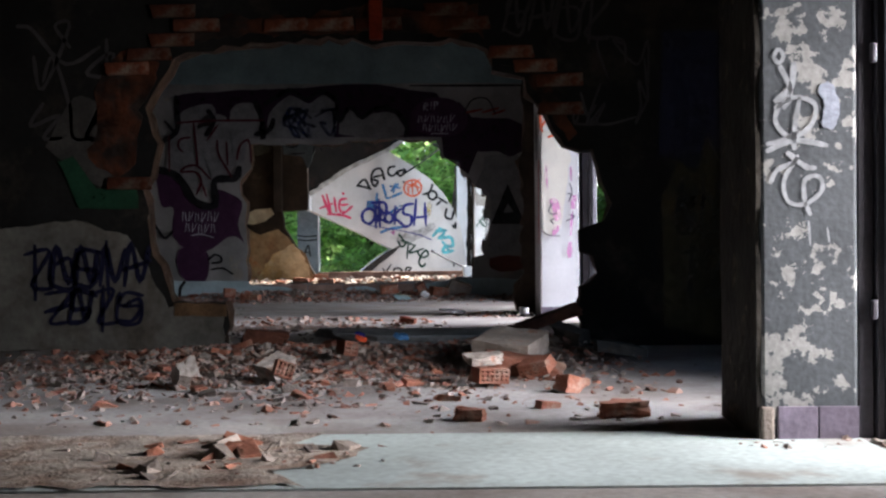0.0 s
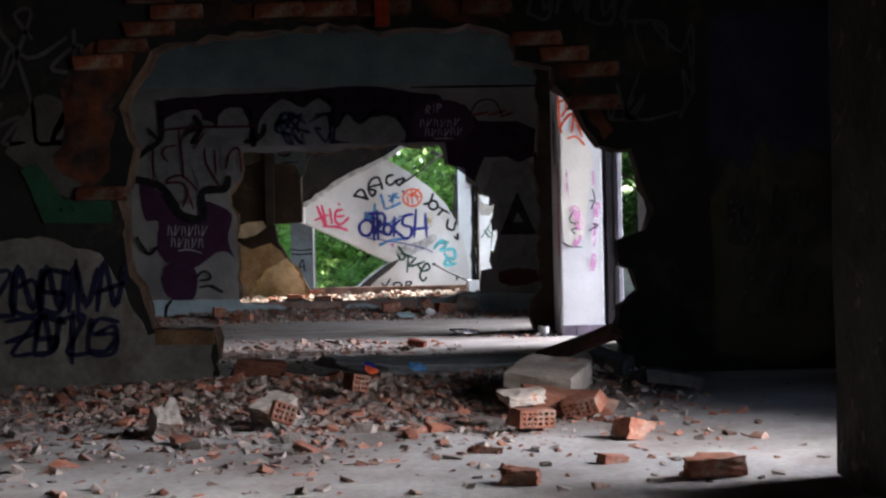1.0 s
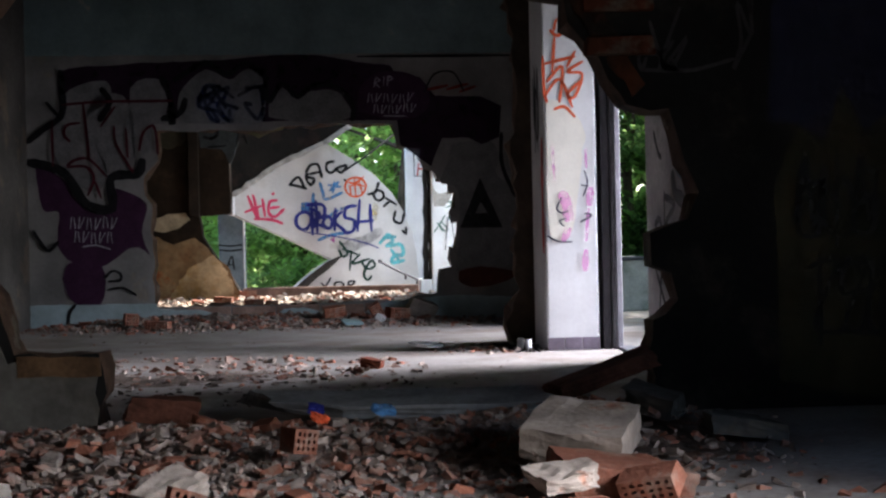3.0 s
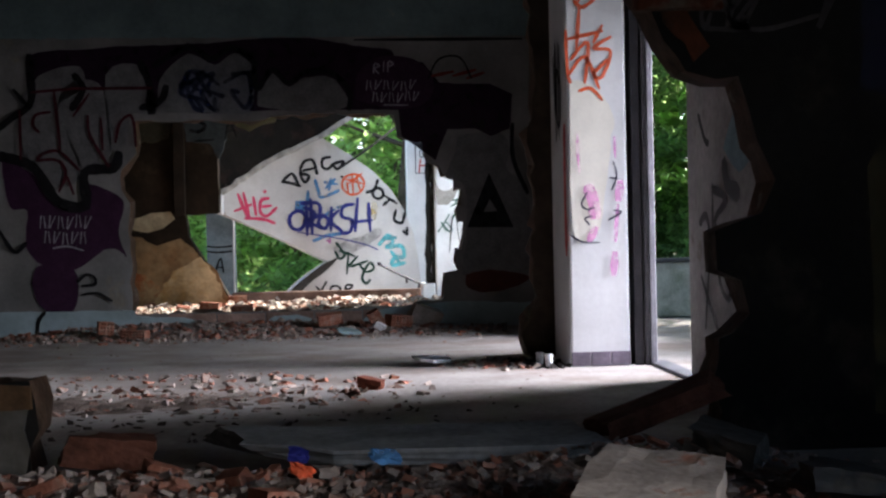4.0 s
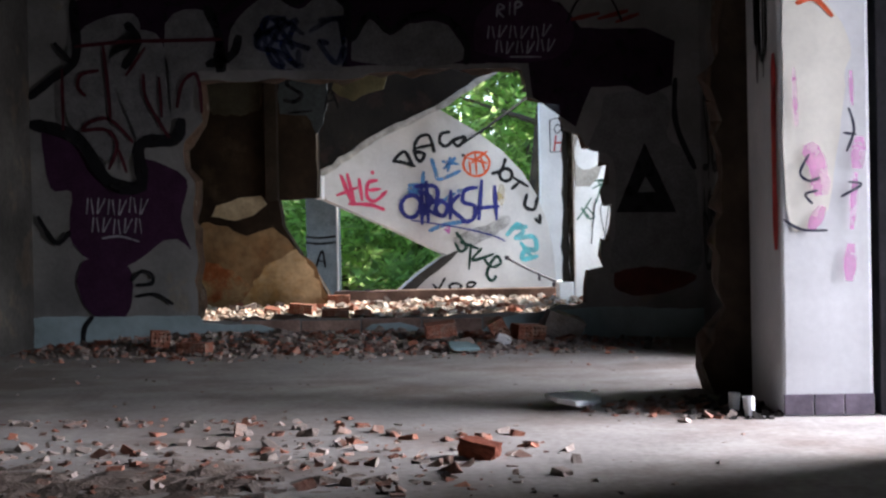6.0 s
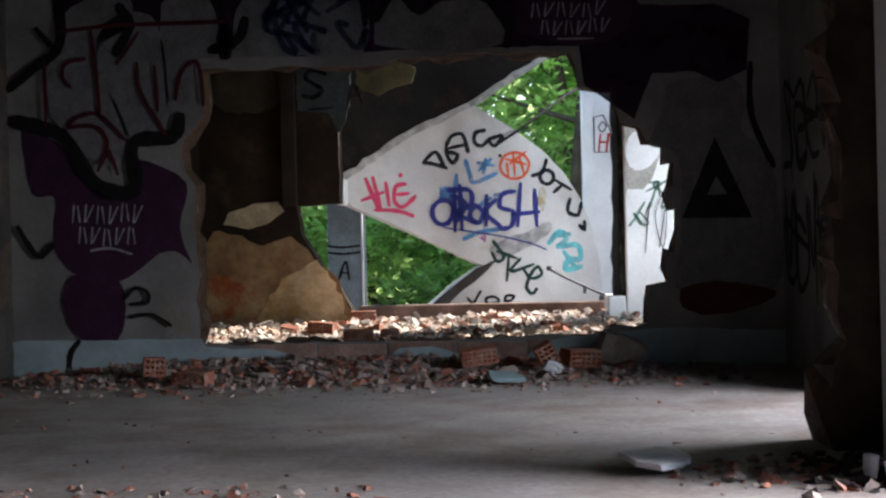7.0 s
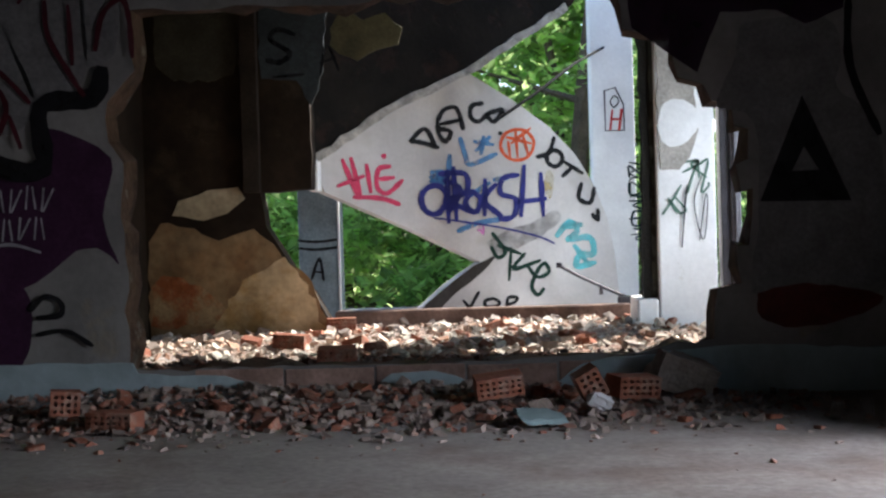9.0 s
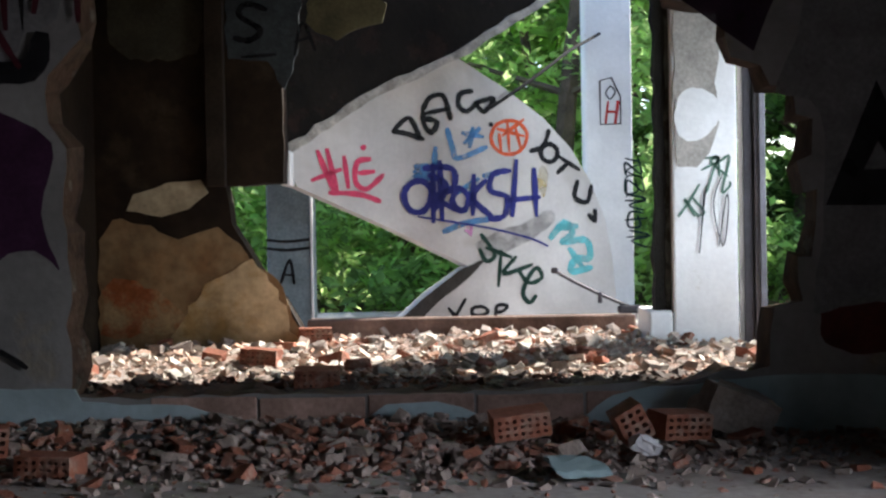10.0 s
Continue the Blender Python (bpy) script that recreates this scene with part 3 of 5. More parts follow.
bm = bmesh.new()
for pts in ([(1.05, 1.80), (1.2, 1.83)], [(1.2, 1.80), (1.36, 1.84)], [(1.3, 1.78), (1.42, 1.82)]):
    stroke(bm, pts, 0.025, C0, -0.011)
part("red_dashes", bm, paint("dull_red_spray", (0.2, 0.03, 0.02)), wall_c)
# teal skins: ceiling band and the strip along the floor, with bare brick between
part("teal_band", skin([(-2.06, 2.10), (1.76, 2.085), (1.76, 2.58), (-2.06, 2.58)], C0, -0.010, 11, 0.006), TEAL, wall_c)
for k, poly in enumerate(([(-2.06, -0.04), (-0.50, -0.04), (-0.52, 0.05), (-0.75, 0.11), (-1.08, 0.125), (-1.10, 0.17), (-2.06, 0.175)], [(-0.32, -0.04), (0.26, -0.04), (0.20, 0.06), (0.05, 0.115), (-0.12, 0.10)],
                          [(0.38, -0.04), (1.76, -0.04), (1.76, 0.16), (1.12, 0.18), (0.80, 0.15), (0.60, 0.125), (0.50, 0.05)])):
    part("teal_skirting", skin(poly, C0, -0.012, 30 + k, 0.005, 0.06), SKIRT, wall_c)
for k in range(6):
    bm = bmesh.new()
    box(bm, (-0.86 + k * 0.345, -0.007, 0.035), (-0.86 + k * 0.345 + 0.335, 0.03, 0.135 - 0.006 * (k % 2)), 0.004)
    part("brick", bm, mat("dusty_pink_brick", (0.40, 0.27, 0.22), objrand=0.15, scale=7) if k == 0 else bpy.data.materials["dusty_pink_brick"], wall_c)

# wall with the large opening
B0 = XZ(-5.6)
part("plaster_patch", skin([(-4.1, 0.0), (-0.40, 0.0), (-0.40, 0.235), (-0.70, 0.235), (-0.84, 0.5), (-0.92, 0.62), (-1.2, 0.70), (-1.7, 0.66), (-4.1, 0.8)], B0, -0.010, 41), mat("stained_cream_plaster", (0.17, 0.16, 0.14), second=(0.10, 0.086, 0.07), cover=0.55, patch=3, edge=0.1, dark=0.55, scale=2.2, fine=30), wall_b)
bm = bmesh.new()
wild(bm, -1.46, 0.33, 0.66, 0.2, B0, 0.026, 3, -0.014, 12, 5)
wild(bm, -1.36, 0.15, 0.52, 0.17, B0, 0.024, 0, -0.018, 13, 4)
part("navy_tag", bm, NAVY, wall_b)
part("brown_band", skin([(-0.665, 0.185), (-0.385, 0.18), (-0.385, 0.245), (-0.665, 0.255)], B0, -0.014, 42, 0.004), mat("rusty_brown_stain", (0.14, 0.08, 0.04), dark=0.5, scale=8), wall_b)
BARED = mat("bared_dark_brick", (0.10, 0.030, 0.013), dark=0.3, scale=9, fine=40, bump=0.9, second=(0.03, 0.02, 0.016), cover=0.5, patch=5, edge=0.06)
for k, poly in enumerate(([(-0.72, 1.56), (-0.95, 1.62), (-1.10, 1.42), (-1.06, 1.20), (-1.14, 1.02), (-0.98, 0.93), (-0.86, 1.02), (-0.84, 1.30)], [(-0.60, 1.66), (-0.50, 1.80), (0.05, 1.78), (0.30, 1.86), (0.72, 1.80), (0.98, 1.84), (1.02, 1.68), (0.42, 1.70), (-0.25, 1.69)],
                          [(1.10, 1.52), (1.26, 1.50), (1.42, 1.34), (1.52, 1.14), (1.46, 1.10), (1.34, 1.33), (1.24, 1.47)])):
    part("bared_brick", skin(poly, B0, -0.006, 90 + k, 0.02), BARED, wall_b)
part("green_band", blob([(-1.17, 0.765), (-0.85, 0.765), (-0.86, 0.885), (-1.08, 0.87), (-1.20, 1.05), (-1.28, 1.02)], B0, -0.014, seed=13, round_off=False), GREEN, wall_b)
part("pale_letters", blob([(-1.35, 1.1), (-1.2, 1.36), (-1.05, 1.30), (-1.0, 0.95), (-1.1, 0.9)], B0, -0.004, seed=14), mat("faded_grey_paint", (0.06, 0.055, 0.05)), wall_b)
bm = bmesh.new()
wild(bm, 1.12, 1.70, 0.55, 0.22, B0, 0.02, -4, -0.004, 14, 4)
scribble(bm, 1.50, 1.20, 1.90, 1.65, 7, 0.014, B0, 16)
scribble(bm, -1.5, 1.15, -0.95, 1.75, 6, 0.02, B0, 17)
part("faded_scrawl", bm, mat("faded_white_spray", (0.055, 0.05, 0.05)), wall_b)
part("yellow_field", blob([(1.98, 0.10), (1.97, 0.80), (2.06, 1.00), (2.15, 0.92), (2.22, 1.12), (2.30, 0.93), (2.42, 1.05), (2.55, 0.95), (2.62, 0.1), (2.3, 0.02)], B0, -0.004, seed=18, round_off=False), YELLOW, wall_b)
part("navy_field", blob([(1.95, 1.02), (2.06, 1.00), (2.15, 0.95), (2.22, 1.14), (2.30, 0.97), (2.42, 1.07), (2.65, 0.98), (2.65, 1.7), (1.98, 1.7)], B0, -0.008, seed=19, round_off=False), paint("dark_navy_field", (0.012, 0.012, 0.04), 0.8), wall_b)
bm = bmesh.new()
wild(bm, 2.05, 0.62, 0.5, 0.24, B0, 0.016, 0, -0.010, 15, 5)
wild(bm, 2.08, 0.28, 0.45, 0.24, B0, 0.016, 0, -0.010, 16, 4)
part("black_tag", bm, INK, wall_b)

# graffiti on the stair parapet
F0 = fan_place
DARKGREEN = paint("dark_green_spray", (0.012, 0.045, 0.03))
FAN_CRIMSON_TAG = [[(-0.65, 1.10), (-0.57, 0.88)], [(-0.60, 1.11), (-0.55, 0.88)], [(-0.68, 0.94), (-0.53, 1.00)], [(-0.51, 1.07), (-0.49, 0.90)], [(-0.37, 1.06), (-0.44, 1.04), (-0.45, 0.93), (-0.39, 0.89), (-0.30, 0.97)], [(-0.43, 0.98), (-0.35, 0.99)], [(-0.59, 0.87), (-0.43, 0.86), (-0.32, 0.82)], [(-0.41, 1.13), (-0.40, 1.12)]]
FAN_BLACK_TAG = [[(-0.24, 1.22), (-0.15, 1.30), (-0.09, 1.19)], [(-0.24, 1.22), (-0.17, 1.21), (-0.07, 1.18)], [(-0.07, 1.34), (-0.06, 1.26), (-0.02, 1.22), (0.01, 1.28), (-0.05, 1.30)], [(-0.07, 1.35), (-0.03, 1.42), (0.04, 1.44), (0.07, 1.39), (0.09, 1.30)], [(-0.05, 1.33), (0.08, 1.36)], [(0.22, 1.47), (0.15, 1.45), (0.14, 1.38), (0.19, 1.35), (0.26, 1.41)], [(0.24, 1.40), (0.35, 1.43), (0.29, 1.35), (0.24, 1.40)], [(0.33, 1.28), (0.33, 1.27)]]
FAN_MARKER_TAG = [[(0.57, 1.12), (0.65, 1.15), (0.69, 1.25)], [(0.74, 1.09), (0.71, 1.06), (0.67, 1.06), (0.64, 1.09), (0.64, 1.13), (0.67, 1.16), (0.71, 1.16), (0.74, 1.13), (0.74, 1.09)], [(0.75, 1.09), (0.88, 1.01)], [(0.81, 1.05), (0.74, 0.99)], [(0.87, 0.94), (0.85, 0.84), (0.93, 0.81), (0.96, 0.91)], [(0.94, 0.73), (0.98, 0.69), (0.98, 0.76)]]
FAN_BLACK_TAG_LOW = [[(0.06, 0.19), (0.10, 0.14)], [(0.16, 0.24), (0.13, 0.19), (0.10, 0.14)], [(0.29, 0.15), (0.26, 0.14), (0.22, 0.14), (0.20, 0.15), (0.20, 0.18), (0.23, 0.19), (0.26, 0.19), (0.29, 0.17), (0.29, 0.15)], [(0.34, 0.12), (0.35, 0.19), (0.41, 0.19), (0.39, 0.16), (0.35, 0.15)]]
FAN_LIGHT_BLUE_TAG = [[(0.16, 1.22), (0.28, 1.20)], [(0.22, 1.25), (0.20, 1.14)], [(0.17, 1.16), (0.26, 1.25)], [(0.07, 1.24), (0.10, 1.13), (0.13, 1.07), (0.30, 1.14)], [(-0.12, 1.02), (-0.04, 1.02), (-0.12, 0.99), (-0.04, 0.98), (-0.12, 0.96), (-0.04, 0.95)], [(0.04, 0.64), (0.17, 0.69), (0.32, 0.71)], [(0.21, 0.90), (0.17, 0.76)], [(0.28, 0.97), (0.37, 0.98)], [(-0.00, 1.13), (-0.01, 1.00)], [(0.13, 0.87), (0.25, 0.95)]]
FAN_BLUE_TAG = [[(-0.04, 0.81), (-0.08, 0.76), (-0.14, 0.76), (-0.18, 0.81), (-0.18, 0.88), (-0.13, 0.93), (-0.07, 0.93), (-0.03, 0.88), (-0.04, 0.81)], [(-0.02, 1.03), (-0.02, 0.70)], [(0.02, 1.05), (0.03, 0.71)], [(-0.07, 1.01), (0.09, 1.01), (0.10, 0.90), (0.00, 0.84), (0.13, 0.76)], [(0.13, 0.90), (0.09, 0.82), (0.15, 0.76), (0.19, 0.84), (0.13, 0.90)], [(0.22, 0.97), (0.21, 0.74)], [(0.29, 0.94), (0.21, 0.84), (0.32, 0.73)], [(0.44, 1.00), (0.34, 0.98), (0.32, 0.88), (0.42, 0.84), (0.40, 0.73), (0.31, 0.71)], [(0.48, 1.06), (0.45, 0.73)], [(0.59, 1.01), (0.60, 0.73)], [(0.41, 0.82), (0.62, 0.84)], [(-0.04, 0.97), (0.06, 0.91), (-0.01, 0.77)]]
FAN_BLUE_LINE = [[(-0.11, 0.73), (0.13, 0.69), (0.34, 0.65), (0.56, 0.59), (0.67, 0.54)]]
FAN_CYAN_TAG = [[(0.69, 0.59), (0.78, 0.68), (0.83, 0.62), (0.76, 0.56)], [(0.78, 0.56), (0.92, 0.57), (0.94, 0.46), (0.85, 0.46), (0.82, 0.38), (0.95, 0.40)], [(0.81, 0.52), (0.89, 0.41)], [(0.73, 0.65), (0.86, 0.66)]]
FAN_DARK_GREEN_TAG = [[(0.26, 0.62), (0.34, 0.50), (0.29, 0.46), (0.25, 0.53)], [(0.29, 0.54), (0.44, 0.48)], [(0.38, 0.52), (0.36, 0.31)], [(0.47, 0.48), (0.39, 0.38), (0.57, 0.43)], [(0.49, 0.39), (0.55, 0.32), (0.63, 0.35), (0.60, 0.41), (0.55, 0.36), (0.51, 0.26), (0.55, 0.20), (0.59, 0.24)]]
FAN_RED_TAG = [[(0.54, 1.16), (0.49, 1.11), (0.41, 1.10), (0.35, 1.14), (0.33, 1.20), (0.36, 1.27), (0.43, 1.30), (0.50, 1.29), (0.55, 1.23), (0.54, 1.16)], [(0.38, 1.22), (0.39, 1.12)], [(0.43, 1.30), (0.44, 1.12)], [(0.53, 1.31), (0.40, 1.21)], [(0.37, 1.25), (0.53, 1.21)], [(0.48, 1.26), (0.51, 1.14)]]
for nm, lines, wd, m, lift in (("crimson_tag", FAN_CRIMSON_TAG, 0.031, CRIMSON, -0.004),
                               ("black_tag", FAN_BLACK_TAG, 0.031, INK, -0.004),
                               ("black_tag", FAN_MARKER_TAG, 0.031, INK, -0.004),
                               ("black_tag", FAN_BLACK_TAG_LOW, 0.022, INK, -0.004),
                               ("light_blue_tag", FAN_LIGHT_BLUE_TAG, 0.034, SKYBLUE, -0.004),
                               ("blue_tag", FAN_BLUE_TAG, 0.036, BLUE, -0.008),
                               ("blue_underline", FAN_BLUE_LINE, 0.013, BLUE, -0.008),
                               ("cyan_tag", FAN_CYAN_TAG, 0.044, CYAN, -0.004),
                               ("dark_green_tag", FAN_DARK_GREEN_TAG, 0.027, DARKGREEN, -0.004),
                               ("red_tag", FAN_RED_TAG, 0.022, ORANGE, -0.004)):
    groups = [[pts] for pts in lines] if nm in ("blue_tag", "light_blue_tag") else [lines]
    for group in groups:
        bm = bmesh.new()
        for pts in group:
            stroke(bm, pts, wd, F0, lift)
        part(nm, bm, m, fan)
part("yellow_smear", blob([(0.60, 0.92), (0.64, 1.03), (0.68, 0.98), (0.65, 0.84)], F0, -0.004, seed=3), paint("yellow_spray", (0.62, 0.5, 0.2), 0.5), fan)
part("purple_spot", blob([(0.16, 0.64), (0.18, 0.68), (0.21, 0.66), (0.20, 0.61)], F0, -0.004, seed=3, step=0.02), PINK, fan)
part("soot_smear", blob([(0.22, 0.56), (0.36, 0.64), (0.52, 0.68), (0.68, 0.76), (0.72, 0.70), (0.60, 0.60), (0.46, 0.53), (0.30, 0.47)], F0, -0.002, seed=8), paint("thin_soot", (0.10, 0.09, 0.085), 0.42), fan)
part("burn_mark", blob([(-0.25, 0.11), (-0.03, 0.30), (0.17, 0.43), (0.27, 0.46), (0.15, 0.34), (0.0, 0.23), (-0.14, 0.10)], F0, -0.004, seed=4), mat("soot_mark", (0.06, 0.055, 0.05)), fan)
# the stair's raking edge and its broken end
bm = bmesh.new()
rings = []
for (x0, z0), (x1, z1) in zip(RAKE, RAKE[1:]):
    n = 8
    for k in range(n):
        x, z = x0 + (x1 - x0) * k / n + rng.uniform(-0.008, 0.008), z0 + (z1 - z0) * k / n - 0.012 + rng.uniform(-0.008, 0.008)
        hgt = 0.042 + rng.uniform(-0.012, 0.012)
        rings.append([bm.verts.new(fan_place(x + a, z + b, w)) for a, b, w in ((0, 0, -0.085), (-0.02, hgt, -0.075), (-0.02, hgt, 0.03), (0, 0, 0.03))])
for a, b in zip(rings, rings[1:]):
    for i2 in range(4):
        bm.faces.new((a[i2], a[(i2 + 1) % 4], b[(i2 + 1) % 4], b[i2]))
bm.faces.new(rings[0]), bm.faces.new(rings[-1])
part("raking_edge", bm, mat("chipped_pale_edge", (0.50, 0.46, 0.40), dark=0.5, scale=12, fine=60, bump=0.6), fan, "chipped plaster edge of the stair")
bm = bmesh.new()
box(bm, (-0.83, 2.86, 0.905), (-0.775, 3.05, 1.095), 0.01)
part("end_block", bm, BRIGHT, fan)

# kerb under the parapet
bm = bmesh.new()
box(bm, (-0.72, 3.02, 0.02), (1.10, 3.16, 0.165), 0.012)
thing("kerb", bm, mat("dark_reddish_kerb", (0.20, 0.13, 0.105), dark=0.5, scale=6, fine=40, bump=0.6), "low dark reddish kerb in front of the parapet", "kerb")

# brown wall of the porch
D0 = XZ(2.7)
# tan skin that also lifts the lower wall, its stronger light put into the colour
part("lit_tan_plaster", skin([(-1.78, 0.03), (-1.78, 0.62), (-1.70, 0.74), (-1.5, 0.70), (-1.36, 0.62), (-1.15, 0.68), (-1.03, 0.60), (-0.96, 0.50), (-0.80, 0.36), (-0.70, 0.05)], D0, -0.004, 50), mat("lit_tan_plaster", (0.27, 0.185, 0.10), dark=0.5, scale=3, fine=25, second=(0.26, 0.15, 0.07), cover=0.52, patch=4, edge=0.1), wall_d)
part("cream_patch", skin([(-1.62, 0.78), (-1.58, 0.86), (-1.42, 0.92), (-1.24, 0.94), (-1.20, 0.86), (-1.30, 0.78), (-1.45, 0.74)], D0, -0.012, 51), mat("dim_cream_filler", (0.40, 0.34, 0.23), dark=0.7, scale=6, fine=40), wall_d)
part("cream_patch", skin([(-1.45, 0.05), (-1.36, 0.20), (-1.20, 0.40), (-0.98, 0.50), (-0.83, 0.36), (-0.78, 0.2), (-0.72, 0.05)], D0, -0.012, 52, 0.02), mat("ochre_plaster", (0.55, 0.42, 0.25), dark=0.6, scale=4, fine=30, second=(0.40, 0.25, 0.10), cover=0.52, patch=5, edge=0.1), wall_d)
part("orange_stain", blob([(-1.78, 0.12), (-1.72, 0.42), (-1.52, 0.38), (-1.32, 0.22), (-1.36, 0.12)], D0, -0.006, seed=5, amp=0.02), mat("orange_clay", (0.40, 0.12, 0.04), dark=0.5, scale=6, second=(0.34, 0.23, 0.12), cover=0.5, patch=6, edge=0.08), wall_d)
# upper patches and pilaster are darkened: the shade up here is in their colours
part("shaded_pale_patch", skin([(-1.70, 1.66), (-1.60, 1.58), (-1.40, 1.57), (-1.23, 1.61), (-1.195, 1.86), (-1.195, 2.3), (-1.70, 2.3)], D0, -0.008, 53), mat("shaded_olive_cream_plaster", (0.055, 0.05, 0.034), dark=0.6), wall_d)
part("shaded_pale_patch", skin([(-1.08, 1.58), (-0.86, 1.55), (-0.78, 1.40), (-0.70, 1.60), (-0.66, 2.2), (-1.08, 2.2)], D0, -0.008, 54), mat("shaded_blue_grey_plaster", (0.055, 0.066, 0.07), dark=0.6), wall_d)
part("shaded_pale_patch", skin([(-0.65, 1.75), (-0.60, 1.70), (-0.49, 1.66), (-0.38, 1.72), (-0.26, 1.75), (-0.23, 1.84), (-0.32, 1.93), (-0.45, 1.90), (-0.58, 1.96), (-0.66, 1.86)], D0, -0.008, 55), mat("shaded_yellow_cream_plaster", (0.13, 0.115, 0.062), dark=0.6), wall_d)
bm = bmesh.new()
box(bm, (-1.19, 2.64, 0.90), (-1.09, 2.70, 2.6), 0.006)
part("pilaster", bm, mat("dark_brown_plaster", (0.03, 0.022, 0.016)), wall_d)
bm = bmesh.new()
tag(bm, "S", -1.04, 1.66, 0.2, 0.22, D0, 0.028, 0, -0.010)
tag(bm, "A", -0.72, 1.58, 0.14, 0.16, D0, 0.02, 10, -0.010)
stroke(bm, [(-1.0, 1.58), (-0.82, 1.59)], 0.018, D0, -0.010)
part("black_tag", bm, INK, wall_d)
for z in (0.56, 0.61):
    bm = bmesh.new()
    stroke(bm, [(-1.0, z), (-0.88, z - 0.012), (-0.745, z)], 0.018, XZ(3.45))
    part("black_band", bm, INK, post)
bm = bmesh.new()
tag(bm, "A", -0.92, 0.36, 0.10, 0.12, XZ(3.45), 0.02)
part("black_letter", bm, INK, post)
bm = bmesh.new()
box(bm, (-0.742, 3.438, 0.04), (-0.728, 3.46, 1.99), 0.002)
part("white_edge", bm, WHITE, post)

# pillars
P2 = XZ(-3.10)
bm = bmesh.new()
for pts in ([(1.685, 1.276), (1.631, 1.332), (1.575, 1.319)], [(1.515, 1.607), (1.522, 1.415), (1.535, 1.360)], [(1.583, 1.716), (1.566, 1.524)], [(1.517, 1.566), (1.692, 1.605)], [(1.537, 1.470), (1.621, 1.551), (1.604, 1.359)],
            [(1.649, 1.551), (1.692, 1.632)], [(1.733, 1.577), (1.649, 1.523), (1.731, 1.508), (1.687, 1.386), (1.646, 1.400), (1.717, 1.468)], [(1.521, 1.388), (1.606, 1.483), (1.672, 1.331)], [(1.58, 1.75), (1.60, 1.81), (1.66, 1.77), (1.60, 1.72), (1.56, 1.75)]):
    stroke(bm, pts, 0.017, P2)
part("red_tag", bm, ORANGE, pillar_mid)
part("cream_patch", blob([(1.530, 1.375), (1.62, 1.355), (1.70, 1.28), (1.742, 1.176), (1.728, 1.107), (1.715, 0.98), (1.69, 0.82), (1.66, 0.66), (1.60, 0.60), (1.54, 0.62), (1.525, 0.90)], P2, -0.003, seed=61), CREAM, pillar_mid)
bm = bmesh.new()
for pts, wd in (([(1.560, 1.11), (1.563, 0.995), (1.567, 0.93)], 0.014), ([(1.739, 1.096), (1.742, 0.993)], 0.016), ([(1.607, 0.857), (1.630, 0.80), (1.640, 0.72)], 0.06), ([(1.641, 0.662), (1.610, 0.605)], 0.04), ([(1.763, 0.878), (1.756, 0.80)], 0.05), ([(1.75, 0.77), (1.735, 0.60)], 0.022), ([(1.731, 0.54), (1.725, 0.44)], 0.038)):
    stroke(bm, pts, wd, P2, -0.010)
part("pink_tag", bm, PINK, pillar_mid)
bm = bmesh.new()
for pts in ([(1.730, 0.981), (1.746, 0.912), (1.722, 0.844)], [(1.713, 0.902), (1.752, 0.896)], [(1.703, 0.700), (1.766, 0.736), (1.727, 0.746)], [(1.602, 0.835), (1.574, 0.778), (1.601, 0.752), (1.636, 0.761)], [(1.628, 0.720), (1.589, 0.709), (1.611, 0.679)], [(1.519, 0.630), (1.576, 0.597), (1.656, 0.593)]):
    stroke(bm, pts, 0.009, P2, -0.014)
part("marker_lines", bm, NAVY, pillar_mid)
S2 = YZ(1.51)
bm = bmesh.new()
stroke(bm, [(-3.06, 1.15), (-3.05, 0.9), (-3.06, 0.55)], 0.07, S2)
part("red_drip", bm, RED, pillar_mid)
bm = bmesh.new()
wild(bm, -2.95, 1.2, 0.2, 0.35, S2, 0.03, 0, -0.004, 21, 2)
part("black_tag", bm, INK, pillar_mid)
P0 = XZ(-8.78)
bm = bmesh.new()
for pts, wd in (([(1.74, 1.12), (1.755, 1.14), (1.77, 1.12), (1.755, 1.10), (1.74, 1.12)], 0.012), ([(1.76, 1.09), (1.79, 1.02), (1.77, 0.97)], 0.016), ([(1.80, 1.10), (1.79, 1.03), (1.745, 0.99)], 0.018), ([(1.745, 0.97), (1.80, 1.0), (1.86, 0.98), (1.85, 0.92), (1.79, 0.885), (1.745, 0.93), (1.76, 0.985)], 0.014),
                ([(1.815, 1.0), (1.80, 0.90), (1.80, 0.85)], 0.014), ([(1.72, 0.845), (1.80, 0.875), (1.895, 0.86)], 0.016), ([(1.72, 0.865), (1.76, 0.875), (1.81, 0.90)], 0.012), ([(1.78, 0.84), (1.83, 0.80), (1.86, 0.795)], 0.016),
                ([(1.73, 0.755), (1.75, 0.79), (1.80, 0.81)], 0.014), ([(1.81, 0.83), (1.77, 0.76), (1.78, 0.70), (1.83, 0.69), (1.88, 0.73), (1.87, 0.77), (1.83, 0.76), (1.83, 0.70), (1.845, 0.66)], 0.013), ([(1.84, 0.64), (1.845, 0.57)], 0.007), ([(1.895, 0.62), (1.90, 0.58)], 0.006)):
    stroke(bm, pts, wd, P0)
part("white_tag", bm, paint("pale_grey_spray", (0.34, 0.345, 0.36), 0.85), pillar_near)
bm = bmesh.new()
stroke(bm, [(1.89, 1.03), (1.91, 0.98), (1.90, 0.92)], 0.045, P0)
part("grey_smear", bm, mat("grey_blue_smear", (0.36, 0.38, 0.45)), pillar_near)
